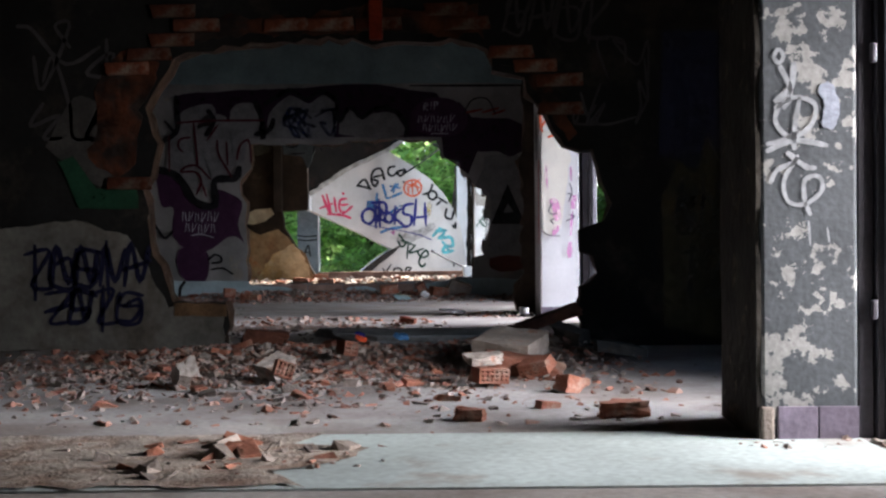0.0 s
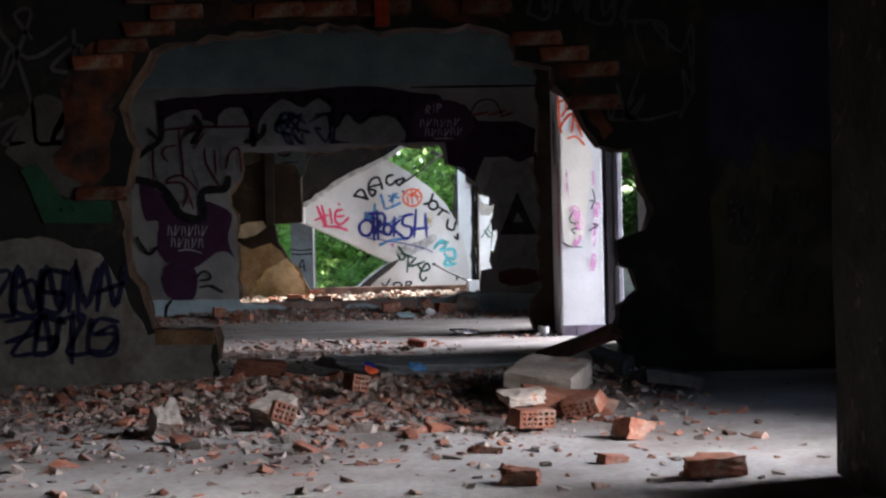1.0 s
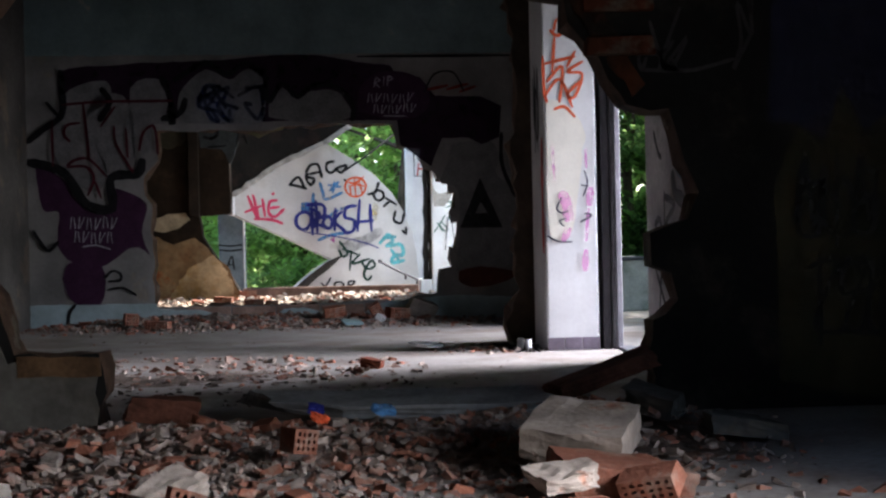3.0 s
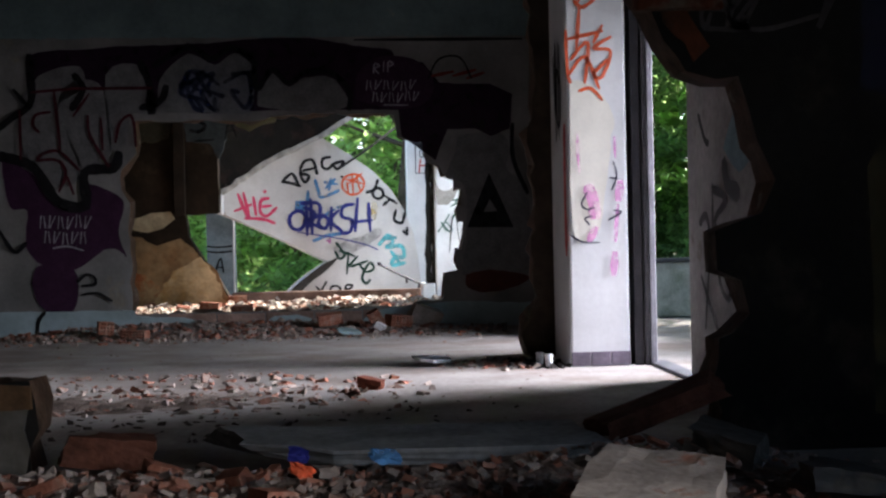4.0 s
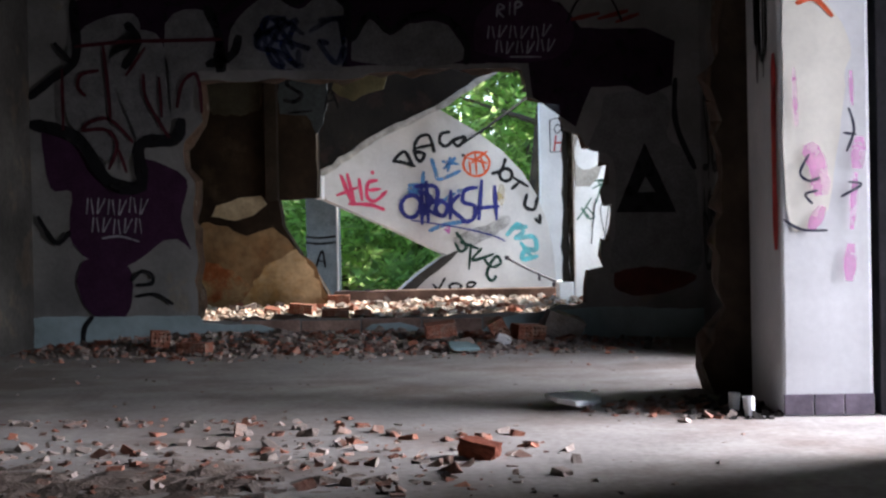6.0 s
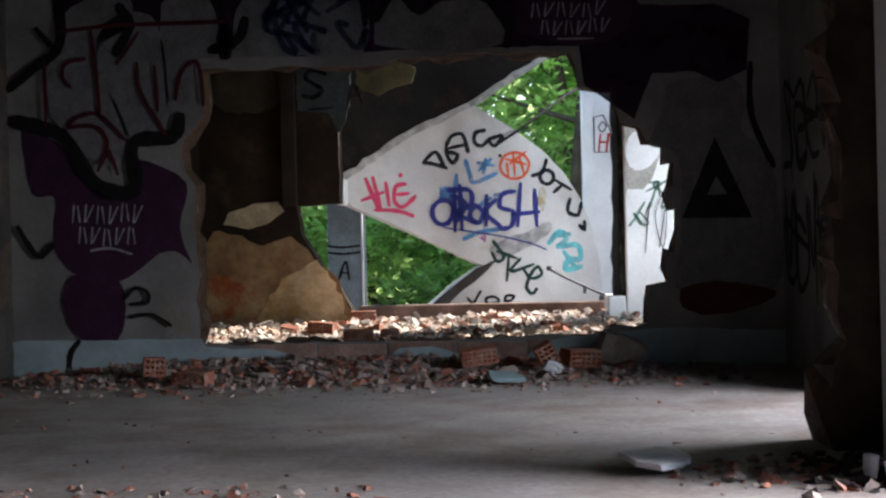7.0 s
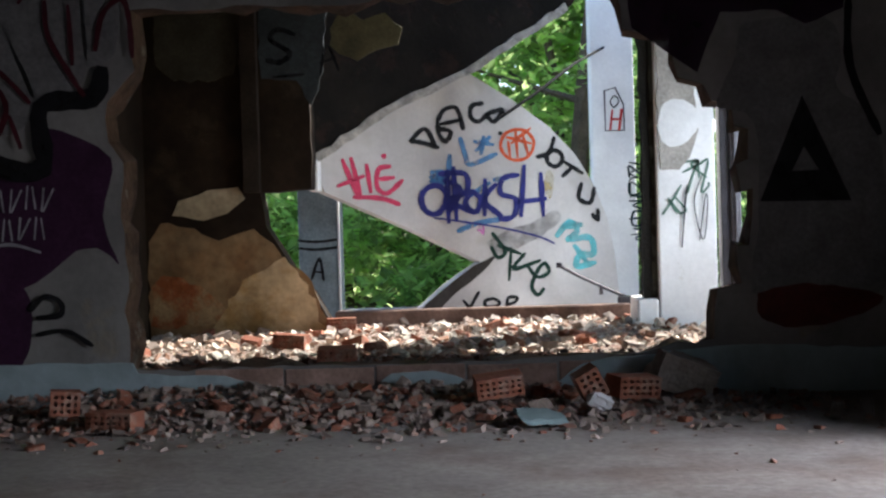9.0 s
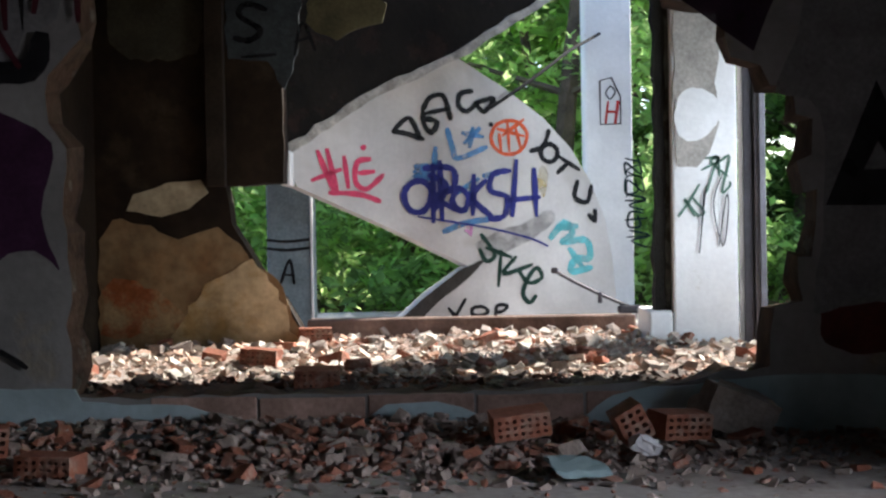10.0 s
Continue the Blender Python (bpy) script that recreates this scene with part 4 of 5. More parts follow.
# rough render on the side away from the light, its shade painted in
part("rough_side", plate([jag(rect(-8.775, 0.0, -8.31, 2.6), 0.1, 0.01, 81)], YZ(1.70), -0.012, 0.002, 0.0, side=0), mat("shade_dark_rough_render", (0.03, 0.025, 0.02), dark=0.3, scale=6, fine=25, bump=1.0, second=(0.11, 0.085, 0.06), cover=0.62, patch=9), pillar_near, "rough brown render, darkened for the pillar's shaded side")
P3 = XZ(2.2)
part("bare_patch", skin([(1.18, 2.6), (1.40, 2.6), (1.415, 1.52), (1.39, 1.40), (1.395, 1.14), (1.36, 1.0), (1.30, 0.935), (1.19, 0.945)], P3, -0.006, 71), mat("grey_beige_plaster", (0.46, 0.43, 0.39), dark=0.7), pillar_porch)
part("white_dab", blob([(1.18, 1.18), (1.22, 1.30), (1.30, 1.32), (1.39, 1.27), (1.40, 1.16), (1.34, 1.09), (1.26, 1.06), (1.20, 1.10)], P3, -0.010, seed=5), BRIGHT, pillar_porch)
bm = bmesh.new()
scribble(bm, 1.20, 0.70, 1.45, 0.98, 5, 0.012, P3, 44, -0.004)
part("green_scribble", bm, paint("grey_green_spray", (0.14, 0.26, 0.2)), pillar_porch)
bm = bmesh.new()
scribble(bm, 1.28, 0.55, 1.44, 1.1, 2, 0.006, P3, 45, -0.010)
part("marker_line", bm, INK, pillar_porch)
P4 = XZ(4.8)
bm = bmesh.new()
stroke(bm, [(1.12, 1.36), (1.12, 1.66), (1.20, 1.68), (1.26, 1.55), (1.26, 1.36), (1.12, 1.36)], 0.012, P4, curvy=False)
tag(bm, "O", 1.16, 1.54, 0.08, 0.08, P4, 0.012)
part("ink_tag", bm, INK, pillar_far)
bm = bmesh.new()
tag(bm, "H", 1.16, 1.38, 0.09, 0.14, P4, 0.03)
part("red_tag", bm, RED, pillar_far)
bm = bmesh.new()
wild(bm, 1.28, 1.12, 0.62, 0.11, P4, 0.014, -86, -0.004, 23, 5)
part("dark_tag", bm, paint("teal_black_spray", (0.01, 0.03, 0.035)), pillar_far)
W1 = YZ(1.93)
bm = bmesh.new()
for pts, wd in (([(-3.935, 0.666), (-4.044, 0.692), (-4.124, 0.524)], 0.035), ([(-4.136, 0.818), (-4.124, 0.524)], 0.03), ([(-4.136, 0.80), (-4.322, 0.755), (-4.158, 0.671), (-4.289, 0.58)], 0.035), ([(-3.944, 0.445), (-4.221, 0.202)], 0.03), ([(-4.065, 0.486), (-3.995, 0.238)], 0.03),
                ([(-4.18, 0.525), (-4.23, 0.418), (-4.332, 0.37), (-4.386, 0.459)], 0.03), ([(-3.942, 1.116), (-4.028, 1.012), (-4.086, 0.987)], 0.03), ([(-4.302, 0.897), (-4.349, 0.806), (-4.485, 0.773)], 0.07)):
    stroke(bm, pts, wd, W1)
part("black_tag", bm, INK, wall_door)
part("blue_patch", blob([(-4.3, 0.95), (-4.5, 1.1), (-4.7, 0.95), (-4.5, 0.85)], W1, -0.004, seed=5), paint("faded_blue_spray", (0.18, 0.30, 0.36)), wall_door)
WR = YZ(1.76)
bm = bmesh.new()
wild(bm, -1.05, 0.95, 0.95, 0.35, WR, 0.03, 0, -0.004, 19, 4)
wild(bm, -1.05, 0.42, 0.95, 0.38, WR, 0.035, 0, -0.004, 20, 4)
part("black_tag", bm, mat("grey_black_spray", (0.05, 0.05, 0.05)), wall_right)

# ---- steel frames, tiles, stubs ----


def steel_frame(x, y, z1, label, light=True):
    root = tagged(new("door_frame"), label, "door frame")
    bm = bmesh.new()
    box(bm, (x, y - 0.03, 0.0), (x + 0.045, y + 0.09, z1), 0.004)
    part("dark_jamb", bm, METAL, root)
    bm = bmesh.new()
    box(bm, (x + 0.05, y - 0.05, 0.0), (x + 0.105, y + 0.05, z1), 0.006)
    box(bm, (x + 0.07, y - 0.065, 0.0), (x + 0.085, y - 0.045, z1), 0.002)
    part("steel_post", bm, STEEL if light else METAL, root)
    for z in () if light else (0.35, 1.1):
        bm = bmesh.new()
        box(bm, (x + 0.03, y - 0.06, z), (x + 0.05, y - 0.04, z + 0.06), 0.006)
        part("hinge", bm, METAL, root)
    return root


frame_mid = steel_frame(1.825, -3.06, 2.3, "dark steel door frame standing beside the white pillar")
bm = bmesh.new()
box(bm, (1.86, -3.80, 2.2), (1.93, -3.0, 2.26), 0.004)
part("head", bm, METAL, frame_mid)
bm = bmesh.new()
box(bm, (1.90, -3.80, -0.01), (1.99, -3.03, 0.014), 0.004)
part("threshold_strip", bm, STEEL, frame_mid)
steel_frame(1.995, -8.72, 2.5, "black steel frame beside the peeling pillar", False)
steel_frame(1.515, 2.22, 2.5, "dark steel frame standing beside the porch pillar")
bm = bmesh.new()
box(bm, (2.12, -8.70, 0.0), (2.34, -8.56, 2.62))
thing("wall_stub", bm, mat("dark_blue_grey_wall", (0.16, 0.16, 0.18), dark=0.6, second=(0.35, 0.2, 0.12), cover=0.63), "short dark grey wall beside the steel frame", "wall", kind="structure")

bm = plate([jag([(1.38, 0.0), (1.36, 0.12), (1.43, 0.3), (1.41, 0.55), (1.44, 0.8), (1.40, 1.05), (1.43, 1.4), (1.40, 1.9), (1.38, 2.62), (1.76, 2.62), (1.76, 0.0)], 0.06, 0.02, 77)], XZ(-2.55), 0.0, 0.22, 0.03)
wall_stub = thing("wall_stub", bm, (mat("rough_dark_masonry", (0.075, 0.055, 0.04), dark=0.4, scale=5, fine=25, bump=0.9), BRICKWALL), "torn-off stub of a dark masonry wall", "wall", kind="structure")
old_frame = tagged(new("broken_frame"), "dark rotten wooden frame standing by the porch pillar", "window frame")
part("upright", plate([jag([(1.085, 0.24), (1.14, 0.24), (1.145, 1.0), (1.14, 2.6), (1.09, 2.6), (1.095, 1.4), (1.10, 0.9), (1.085, 0.5)], 0.07, 0.008, 78)], XZ(2.24), 0.0, 0.1, 0.004, side=0), mat("dark_rotten_wood", (0.02, 0.018, 0.015), dark=0.5, bump=0.7), old_frame)
part("peeling_face", plate([jag([(1.143, 0.24), (1.182, 0.24), (1.180, 0.6), (1.174, 0.95), (1.178, 2.6), (1.142, 2.6)], 0.08, 0.005, 79)], XZ(2.26), 0.0, 0.08, 0.003, side=0), mat("grey_green_peeling_paint", (0.17, 0.185, 0.16), dark=0.5, scale=8, second=(0.06, 0.055, 0.045), cover=0.52, patch=9), old_frame, "grey-green peeling paint")
bm = bmesh.new()
box(bm, (1.05, 2.20, 0.02), (1.165, 2.6, 0.238), 0.012)
thing("plinth", bm, BRIGHT, "low white plastered plinth under the porch pillar", "plinth")


def tile_row(parent, x0, x1, y, n, z0, z1):
    wd = (x1 - x0) / n
    for k in range(n):
        bm = bmesh.new()
        box(bm, (x0 + k * wd + 0.002, y - 0.010, z0), (x0 + (k + 1) * wd - 0.002, y + 0.006, z1), 0.002)
        part("tile", bm, TILE, parent)


tile_row(pillar_mid, 1.512, 1.80, -3.10, 3, 0.004, 0.07)
tile_row(pillar_near, 1.745, 1.985, -8.78, 2, 0.004, 0.10)
bm = bmesh.new()
box(bm, (1.695, -8.80, 0.0), (1.735, -8.74, 0.10), 0.008)
part("corner_chip", bm, CHUNK, pillar_near, "chipped pale corner")

# ---- bricks bared round the large opening ----


def inside(p, poly):
    hit = False
    for i in range(len(poly)):
        (x0, y0), (x1, y1) = poly[i], poly[i - 1]
        if (y0 > p[1]) != (y1 > p[1]) and p[0] < (x1 - x0) * (p[1] - y0) / (y1 - y0) + x0:
            hit = not hit
    return hit


def edge_gap(p, poly):
    best = 9
    p = Vector(p)
    for i in range(len(poly)):
        a, b = Vector(poly[i]), Vector(poly[i - 1])
        t = max(0, min(1, (p - a).dot(b - a) / max((b - a).length_squared, 1e-9)))
        best = min(best, (p - a.lerp(b, t)).length)
    return best


def worn_brick(seed, size):
    r = random.Random(seed)
    bm = bmesh.new()
    box(bm, [-v / 2 for v in size], [v / 2 for v in size])
    for v in bm.verts:
        v.co += Vector([r.uniform(-0.05, 0.05) * q for q in size])
    bmesh.ops.bevel(bm, geom=bm.edges[:], offset=0.005, segments=1, affect="EDGES")
    me = bpy.data.meshes.new("brick")
    bm.to_mesh(me)
    bm.free()
    return me


RIM_BRICK = mat("orange_brick", (0.15, 0.042, 0.020), dark=0.5, scale=7, fine=50, bump=0.7, objrand=0.45, second=(0.16, 0.12, 0.09), cover=0.56, patch=6, edge=0.05)
rim_meshes = [worn_brick(k, (0.235, 0.05, 0.066)) for k in range(4)]
for me in rim_meshes:
    me.materials.append(RIM_BRICK)
r = random.Random(21)
row = 0
v = 0.9
while v < 2.05:
    u = -1.15 + (row % 2) * 0.12
    while u < 1.5:
        gap = edge_gap((u, v), HOLE_B)
        reach = 0.30 if v > 1.45 else 0.15
        if not inside((u, v), HOLE_B) and 0.05 < gap < reach * r.uniform(0.3, 1.2) and r.random() < 0.72 and (v > 1.05 or u < 0):
            ob = new("brick", r.choice(rim_meshes))
            ob.parent = wall_b
            ob.matrix_basis = pose(u + r.uniform(-0.01, 0.01), -5.598 - r.uniform(0.0, 0.012), v, r.uniform(-2, 2), r.uniform(-1.5, 1.5), r.uniform(-2, 2))
        u += 0.245
    row += 1
    v += 0.077
bm = bmesh.new()
box(bm, (0.40, -5.655, 1.66), (0.47, -5.59, 2.2), 0.006)
part("red_strip", bm, paint("bright_red_paint", (0.26, 0.03, 0.01)), wall_b, "red painted upright strip")

# ---- rubble ----


def heap_height(x, y):
    g = lambda cx, cy, sx, sy, h: h * math.exp(-((x - cx) / sx) ** 2 - ((y - cy) / sy) ** 2)
    if y < -4.9:
        return g(0.3, -6.15, 0.95, 0.36, 0.06) + g(1.25, -6.0, 0.40, 0.45, 0.10) + g(-0.35, -6.2, 0.5, 0.5, 0.03)
    if y < 0.0:
        return g(-0.2, -0.02, 1.1, 0.38, 0.085) + g(-1.3, -0.1, 0.5, 0.38, 0.045) + g(-0.5, -4.1, 0.8, 0.32, 0.028) + g(-1.0, -3.07, 0.9, 0.08, 0.022)
    return 0.035 + 0.035 * math.exp(-((y - 0.3) / 0.5) ** 2) + g(0.5, 2.6, 0.6, 0.5, 0.04) + g(1.2, 2.0, 0.4, 0.4, 0.04)


def heap(name, x0, x1, y0, y1, m, label, step=0.05):
    nx, ny = int((x1 - x0) / step), int((y1 - y0) / step)
    vs, fs = [], []
    for j in range(ny + 1):
        for i in range(nx + 1):
            x, y = x0 + (x1 - x0) * i / nx, y0 + (y1 - y0) * j / ny
            e = min(1, 4 * min(i / nx, 1 - i / nx, j / ny, 1 - j / ny) + (0.15 if y > 0 else 0))
            z = heap_height(x, y) * e * (0.75 + 0.5 * noise.noise(Vector((x * 5, y * 5, 1)))) + 0.02 * noise.noise(Vector((x * 16, y * 16, 0))) * e - 0.012
            vs.append((x, y, z + (0.04 if y > 0.16 else 0)))
    for j in range(ny):
        for i in range(nx):
            a = j * (nx + 1) + i
            fs.append((a, a + 1, a + nx + 2, a + nx + 1))
    me = bpy.data.meshes.new(name)
    me.from_pydata(vs, [], fs)
    me.materials.append(m)
    return tagged(new(name, me), label, "rubble", kind="stuff")


DUST = mat("brick_dust_and_mortar", (0.34, 0.28, 0.24), dark=0.5, scale=14, fine=90, bump=1.0, grain=0.35, second=(0.36, 0.20, 0.14), cover=0.56, patch=9, edge=0.1)
heap("rubble_heap", -1.5, 1.9, -7.0, -5.2, DUST, "heap of crushed brick and mortar under the broken wall")
heap("rubble_heap", -2.0, 1.0, -4.9, -2.9, mat("brown_dust", (0.20, 0.155, 0.13), dark=0.5, scale=12, fine=90, bump=0.8, grain=0.3), "thin drift of brown dust and crumbs on the floor", 0.04)
heap("rubble_heap", -2.0, 1.5, -0.95, -0.004, DUST, "crushed brick and mortar along the foot of the wall")
# darker ground for the strip behind the hole, with its shade in the colour
SHADE_DIRT = mat("shaded_dirt", (0.10, 0.076, 0.06), dark=0.45, scale=12, fine=90, bump=1.0, grain=0.35, second=(0.15, 0.10, 0.075), cover=0.56, patch=9, edge=0.1)
heap("rubble_heap", -1.72, 1.9, 0.165, 1.25, SHADE_DIRT, "dirt and crumbs on the porch floor, coloured dark for shade")
heap("rubble_heap", -1.72, 1.9, 1.0, 3.3, DUST, "crushed brick covering the porch floor")


bm = bmesh.new()
drift = jag([(-2.45, -9.43), (0.42, -9.43), (0.30, -9.25), (0.50, -9.10), (0.56, -8.90), (0.35, -8.80), (0.40, -8.64), (-2.45, -8.64)], 0.06, 0.03, 17)
sheet(bm, [drift], lambda u, v, w: (u, v, w), 0.011)
# dust raised in tone to stand in for sun on the left screed
thing("dust_drift", bm, mat("sunlit_brown_dust", (0.52, 0.44, 0.37), dark=0.55, scale=7, fine=80, bump=0.9, grain=0.35, second=(0.30, 0.19, 0.14), cover=0.56, patch=6, edge=0.1), "thin drift of brown brick dust over the screed", "dust", kind="stuff")


def bits(name, spots, m, label, flat=0.5):
    """Many small broken pieces in one mesh. spots: (x, y, z, size)."""
    vs, fs = [], []
    for x, y, z, a in spots:
        q = Euler((rng.uniform(-0.6, 0.6), rng.uniform(-0.6, 0.6), rng.uniform(0, 6.28))).to_matrix()
        h = (a * rng.uniform(0.6, 1.4), a * rng.uniform(0.35, 0.9), a * rng.uniform(0.2, flat))
        base = len(vs)
        for sx in (-1, 1):
            for sy in (-1, 1):
                for sz in (-1, 1):
                    p = q @ Vector((sx * h[0] * rng.uniform(0.5, 1.1), sy * h[1] * rng.uniform(0.5, 1.1), sz * h[2] * rng.uniform(0.6, 1.1)))
                    vs.append((x + p.x, y + p.y, z + p.z + h[2] * 0.6))
        for f in ((0, 1, 3, 2), (4, 6, 7, 5), (0, 4, 5, 1), (2, 3, 7, 6), (0, 2, 6, 4), (1, 5, 7, 3)):
            fs.append(tuple(base + k for k in f))
    me = bpy.data.meshes.new(name)
    me.from_pydata(vs, [], fs)
    me.materials.append(m)
    return tagged(new(name, me), label, "rubble", kind="stuff")


def spread(n, x0, x1, y0, y1, lo, hi, cx=None, cy=None, sx=1.0, sy=1.0, base=0.0):
    out = []
    while len(out) < n:
        if cx is None:
            x, y = rng.uniform(x0, x1), rng.uniform(y0, y1)
        else:
            x, y = rng.gauss(cx, sx), rng.gauss(cy, sy)
        if x0 < x < x1 and y0 < y < y1:
            out.append((x, y, base + max(0, heap_height(x, y) * 0.85 if (y > 0 or -0.85 < y or -7 < y < -5.2) else 0) - 0.004, lo + (hi - lo) * rng.random() ** 3))
    return out


# lit and shaded copies of the rubble: sun and shade are in the colours
SUNLIT_MORTAR = mat("sunlit_mortar", (0.56, 0.51, 0.44), dark=0.7, scale=9, fine=70, bump=0.4, island=0.3)
SUNLIT_BRICK = mat("sunlit_brick", (0.55, 0.33, 0.23), dark=0.7, scale=9, fine=70, bump=0.4, island=0.35, second=(0.60, 0.52, 0.44), cover=0.5, patch=4, edge=0.08)
SHADE_MORTAR = mat("shaded_mortar", (0.14, 0.112, 0.095), dark=0.6, scale=9, fine=70, bump=0.5, island=0.4)
SHADE_BRICK = mat("shaded_brick", (0.17, 0.075, 0.05), dark=0.6, scale=9, fine=70, bump=0.5, island=0.4)
ROOM1 = spread(8200, -1.7, 1.75, -8.45, -5.7, 0.004, 0.026, 0.0, -6.7, 0.85, 0.75) + spread(260, -1.8, 2.2, -8.5, -5.7, 0.004, 0.016)
SILL = spread(90, 1.6, 2.15, -8.95, -8.8, 0.005, 0.02) + spread(260, -0.3, 0.7, -9.35, -8.7, 0.006, 0.034, 0.2, -9.0, 0.25, 0.17) + spread(900, -2.0, 0.56, -9.4, -8.65, 0.004, 0.02) + spread(120, -0.8, 1.7, -9.4, -8.5, 0.004, 0.014)
MIDDLE = spread(420, -2.0, 0.12, -3.16, -2.98, 0.004, 0.022) + spread(650, -1.6, 0.75, -4.6, -3.5, 0.004, 0.024, -0.25, -4.0, 0.55, 0.3) + spread(330, -1.3, 0.9, -4.4, -3.1, 0.005, 0.03, -0.1, -3.7, 0.5, 0.35) + spread(330, 0.75, 1.6, -3.4, -2.6, 0.005, 0.026, 1.14, -2.88, 0.16, 0.13) + spread(420, -2.0, 1.7, -5.2, -0.9, 0.003, 0.013)
FOOT = spread(5800, -2.0, 1.5, -1.25, -0.03, 0.004, 0.025, -0.2, -0.32, 1.0, 0.27)
PORCH = spread(2300, -1.7, 1.75, 1.1, 3.3, 0.008, 0.040, base=0.04)
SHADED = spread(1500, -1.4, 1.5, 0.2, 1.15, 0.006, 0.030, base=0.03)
for nm, sp, lab in (("room", ROOM1, "on the concrete floor before the broken wall"), ("sill", SILL, "on the pale screed strip"), ("middle", MIDDLE, "scattered over the middle floor"), ("foot", FOOT, "along the foot of the graffiti wall"), ("shaded", SHADED, "in the shade behind the hole"), ("porch", PORCH, "spread over the sunlit porch")):
    rng.shuffle(sp)
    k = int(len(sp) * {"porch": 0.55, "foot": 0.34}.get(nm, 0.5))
    bits("brick_rubble", sp[:k], {"porch": SUNLIT_BRICK, "shaded": SHADE_BRICK}.get(nm, BRICKS), "small red brick fragments " + lab)
    bits("mortar_rubble", sp[k:], {"porch": SUNLIT_MORTAR, "shaded": SHADE_MORTAR}.get(nm, MORTAR), "small grey mortar fragments " + lab)

bits("dark_rubble", spread(380, -1.3, 1.1, -5.25, -3.9, 0.004, 0.022, -0.1, -4.75, 0.75, 0.28), mat("dark_brown_crumbs", (0.06, 0.045, 0.037), dark=0.6, island=0.45), "dark flat crumbs trodden into the middle floor", 0.28)
bits("dark_rubble", spread(260, 1.2, 1.52, -3.15, -2.6, 0.006, 0.03, 1.38, -2.88, 0.08, 0.14), mat("black_crumbs", (0.03, 0.026, 0.024), island=0.4), "black crumbs of mortar at the foot of the torn wall")


def shard(seed, size):
    """An angular broken piece, as a shared mesh."""
    r = random.Random(seed)
    bm = bmesh.new()
    for _ in range(13):
        bm.verts.new((r.uniform(-0.5, 0.5) * size[0], r.uniform(-0.5, 0.5) * size[1], r.uniform(-0.5, 0.5) * size[2]))
    for sx in (-1, 1):
        for sy in (-1, 1):
            bm.verts.new((sx * size[0] * r.uniform(0.3, 0.5), sy * size[1] * r.uniform(0.3, 0.5), -size[2] * 0.5))
            bm.verts.new((sx * size[0] * r.uniform(0.2, 0.5), sy * size[1] * r.uniform(0.2, 0.5), size[2] * r.uniform(0.3, 0.5)))
    bmesh.ops.convex_hull(bm, input=bm.verts)
    bmesh.ops.delete(bm, geom=[v for v in bm.verts if not v.link_faces], context="VERTS")
    me = bpy.data.meshes.new("shard")
    bmesh.ops.recalc_face_normals(bm, faces=bm.faces)
    bm.to_mesh(me)
    bm.free()
    return me


BRICK_SHARDS = [shard(100 + k, (0.10 + 0.015 * (k % 4), 0.055 + 0.01 * (k % 3), 0.03 + 0.008 * (k % 3))) for k in range(9)]
MORTAR_SHARDS = [shard(200 + k, (0.085 + 0.015 * (k % 3), 0.07, 0.04 + 0.008 * (k % 3))) for k in range(7)]
for me in BRICK_SHARDS:
    me.materials.append(BRICK)
for me in MORTAR_SHARDS:
    me.materials.append(CHUNK)


def scatter(n, zone, group, place_words, scale=(0.6, 1.5)):
    for x, y, z, a in zone[:n]:
        brick = rng.random() < 0.58
        ob = new("brick_fragment" if brick else "mortar_chunk", rng.choice(BRICK_SHARDS if brick else MORTAR_SHARDS))
        k = rng.uniform(*scale)
        ob.matrix_basis = pose(x, y, z + 0.014 * k, rng.uniform(-22, 22), rng.uniform(-22, 22), rng.uniform(0, 360)) @ Matrix.Diagonal((k, k, k, 1))
        tagged(ob, ("broken red clay brick piece " if brick else "pale broken mortar chunk ") + place_words, "brick fragment" if brick else "mortar chunk", group + (" bricks" if brick else " mortar"))


scatter(84, spread(84, -1.4, 1.5, -8.2, -5.7, 0, 0, 0.0, -6.7, 0.65, 0.6), "rubble before the broken wall", "lying on the dusty floor", (0.3, 0.9))
scatter(14, spread(14, -0.1, 0.55, -9.3, -8.8, 0, 0), "rubble on the screed", "lying on the pale screed", (0.5, 1.1))
scatter(26, spread(26, -1.0, 0.7, -4.2, -3.2, 0, 0), "rubble in the middle room", "lying on the middle floor", (0.25, 0.6))
scatter(95, spread(95, -1.95, 1.4, -1.0, -0.06, 0, 0, -0.2, -0.35, 1.0, 0.25), "rubble under the graffiti wall", "lying at the foot of the wall", (0.35, 0.85))
scatter(80, spread(80, -1.6, 1.7, 1.2, 3.2, 0, 0, base=0.04), "rubble in the porch", "lying in the sunlit porch", (0.5, 1.3))


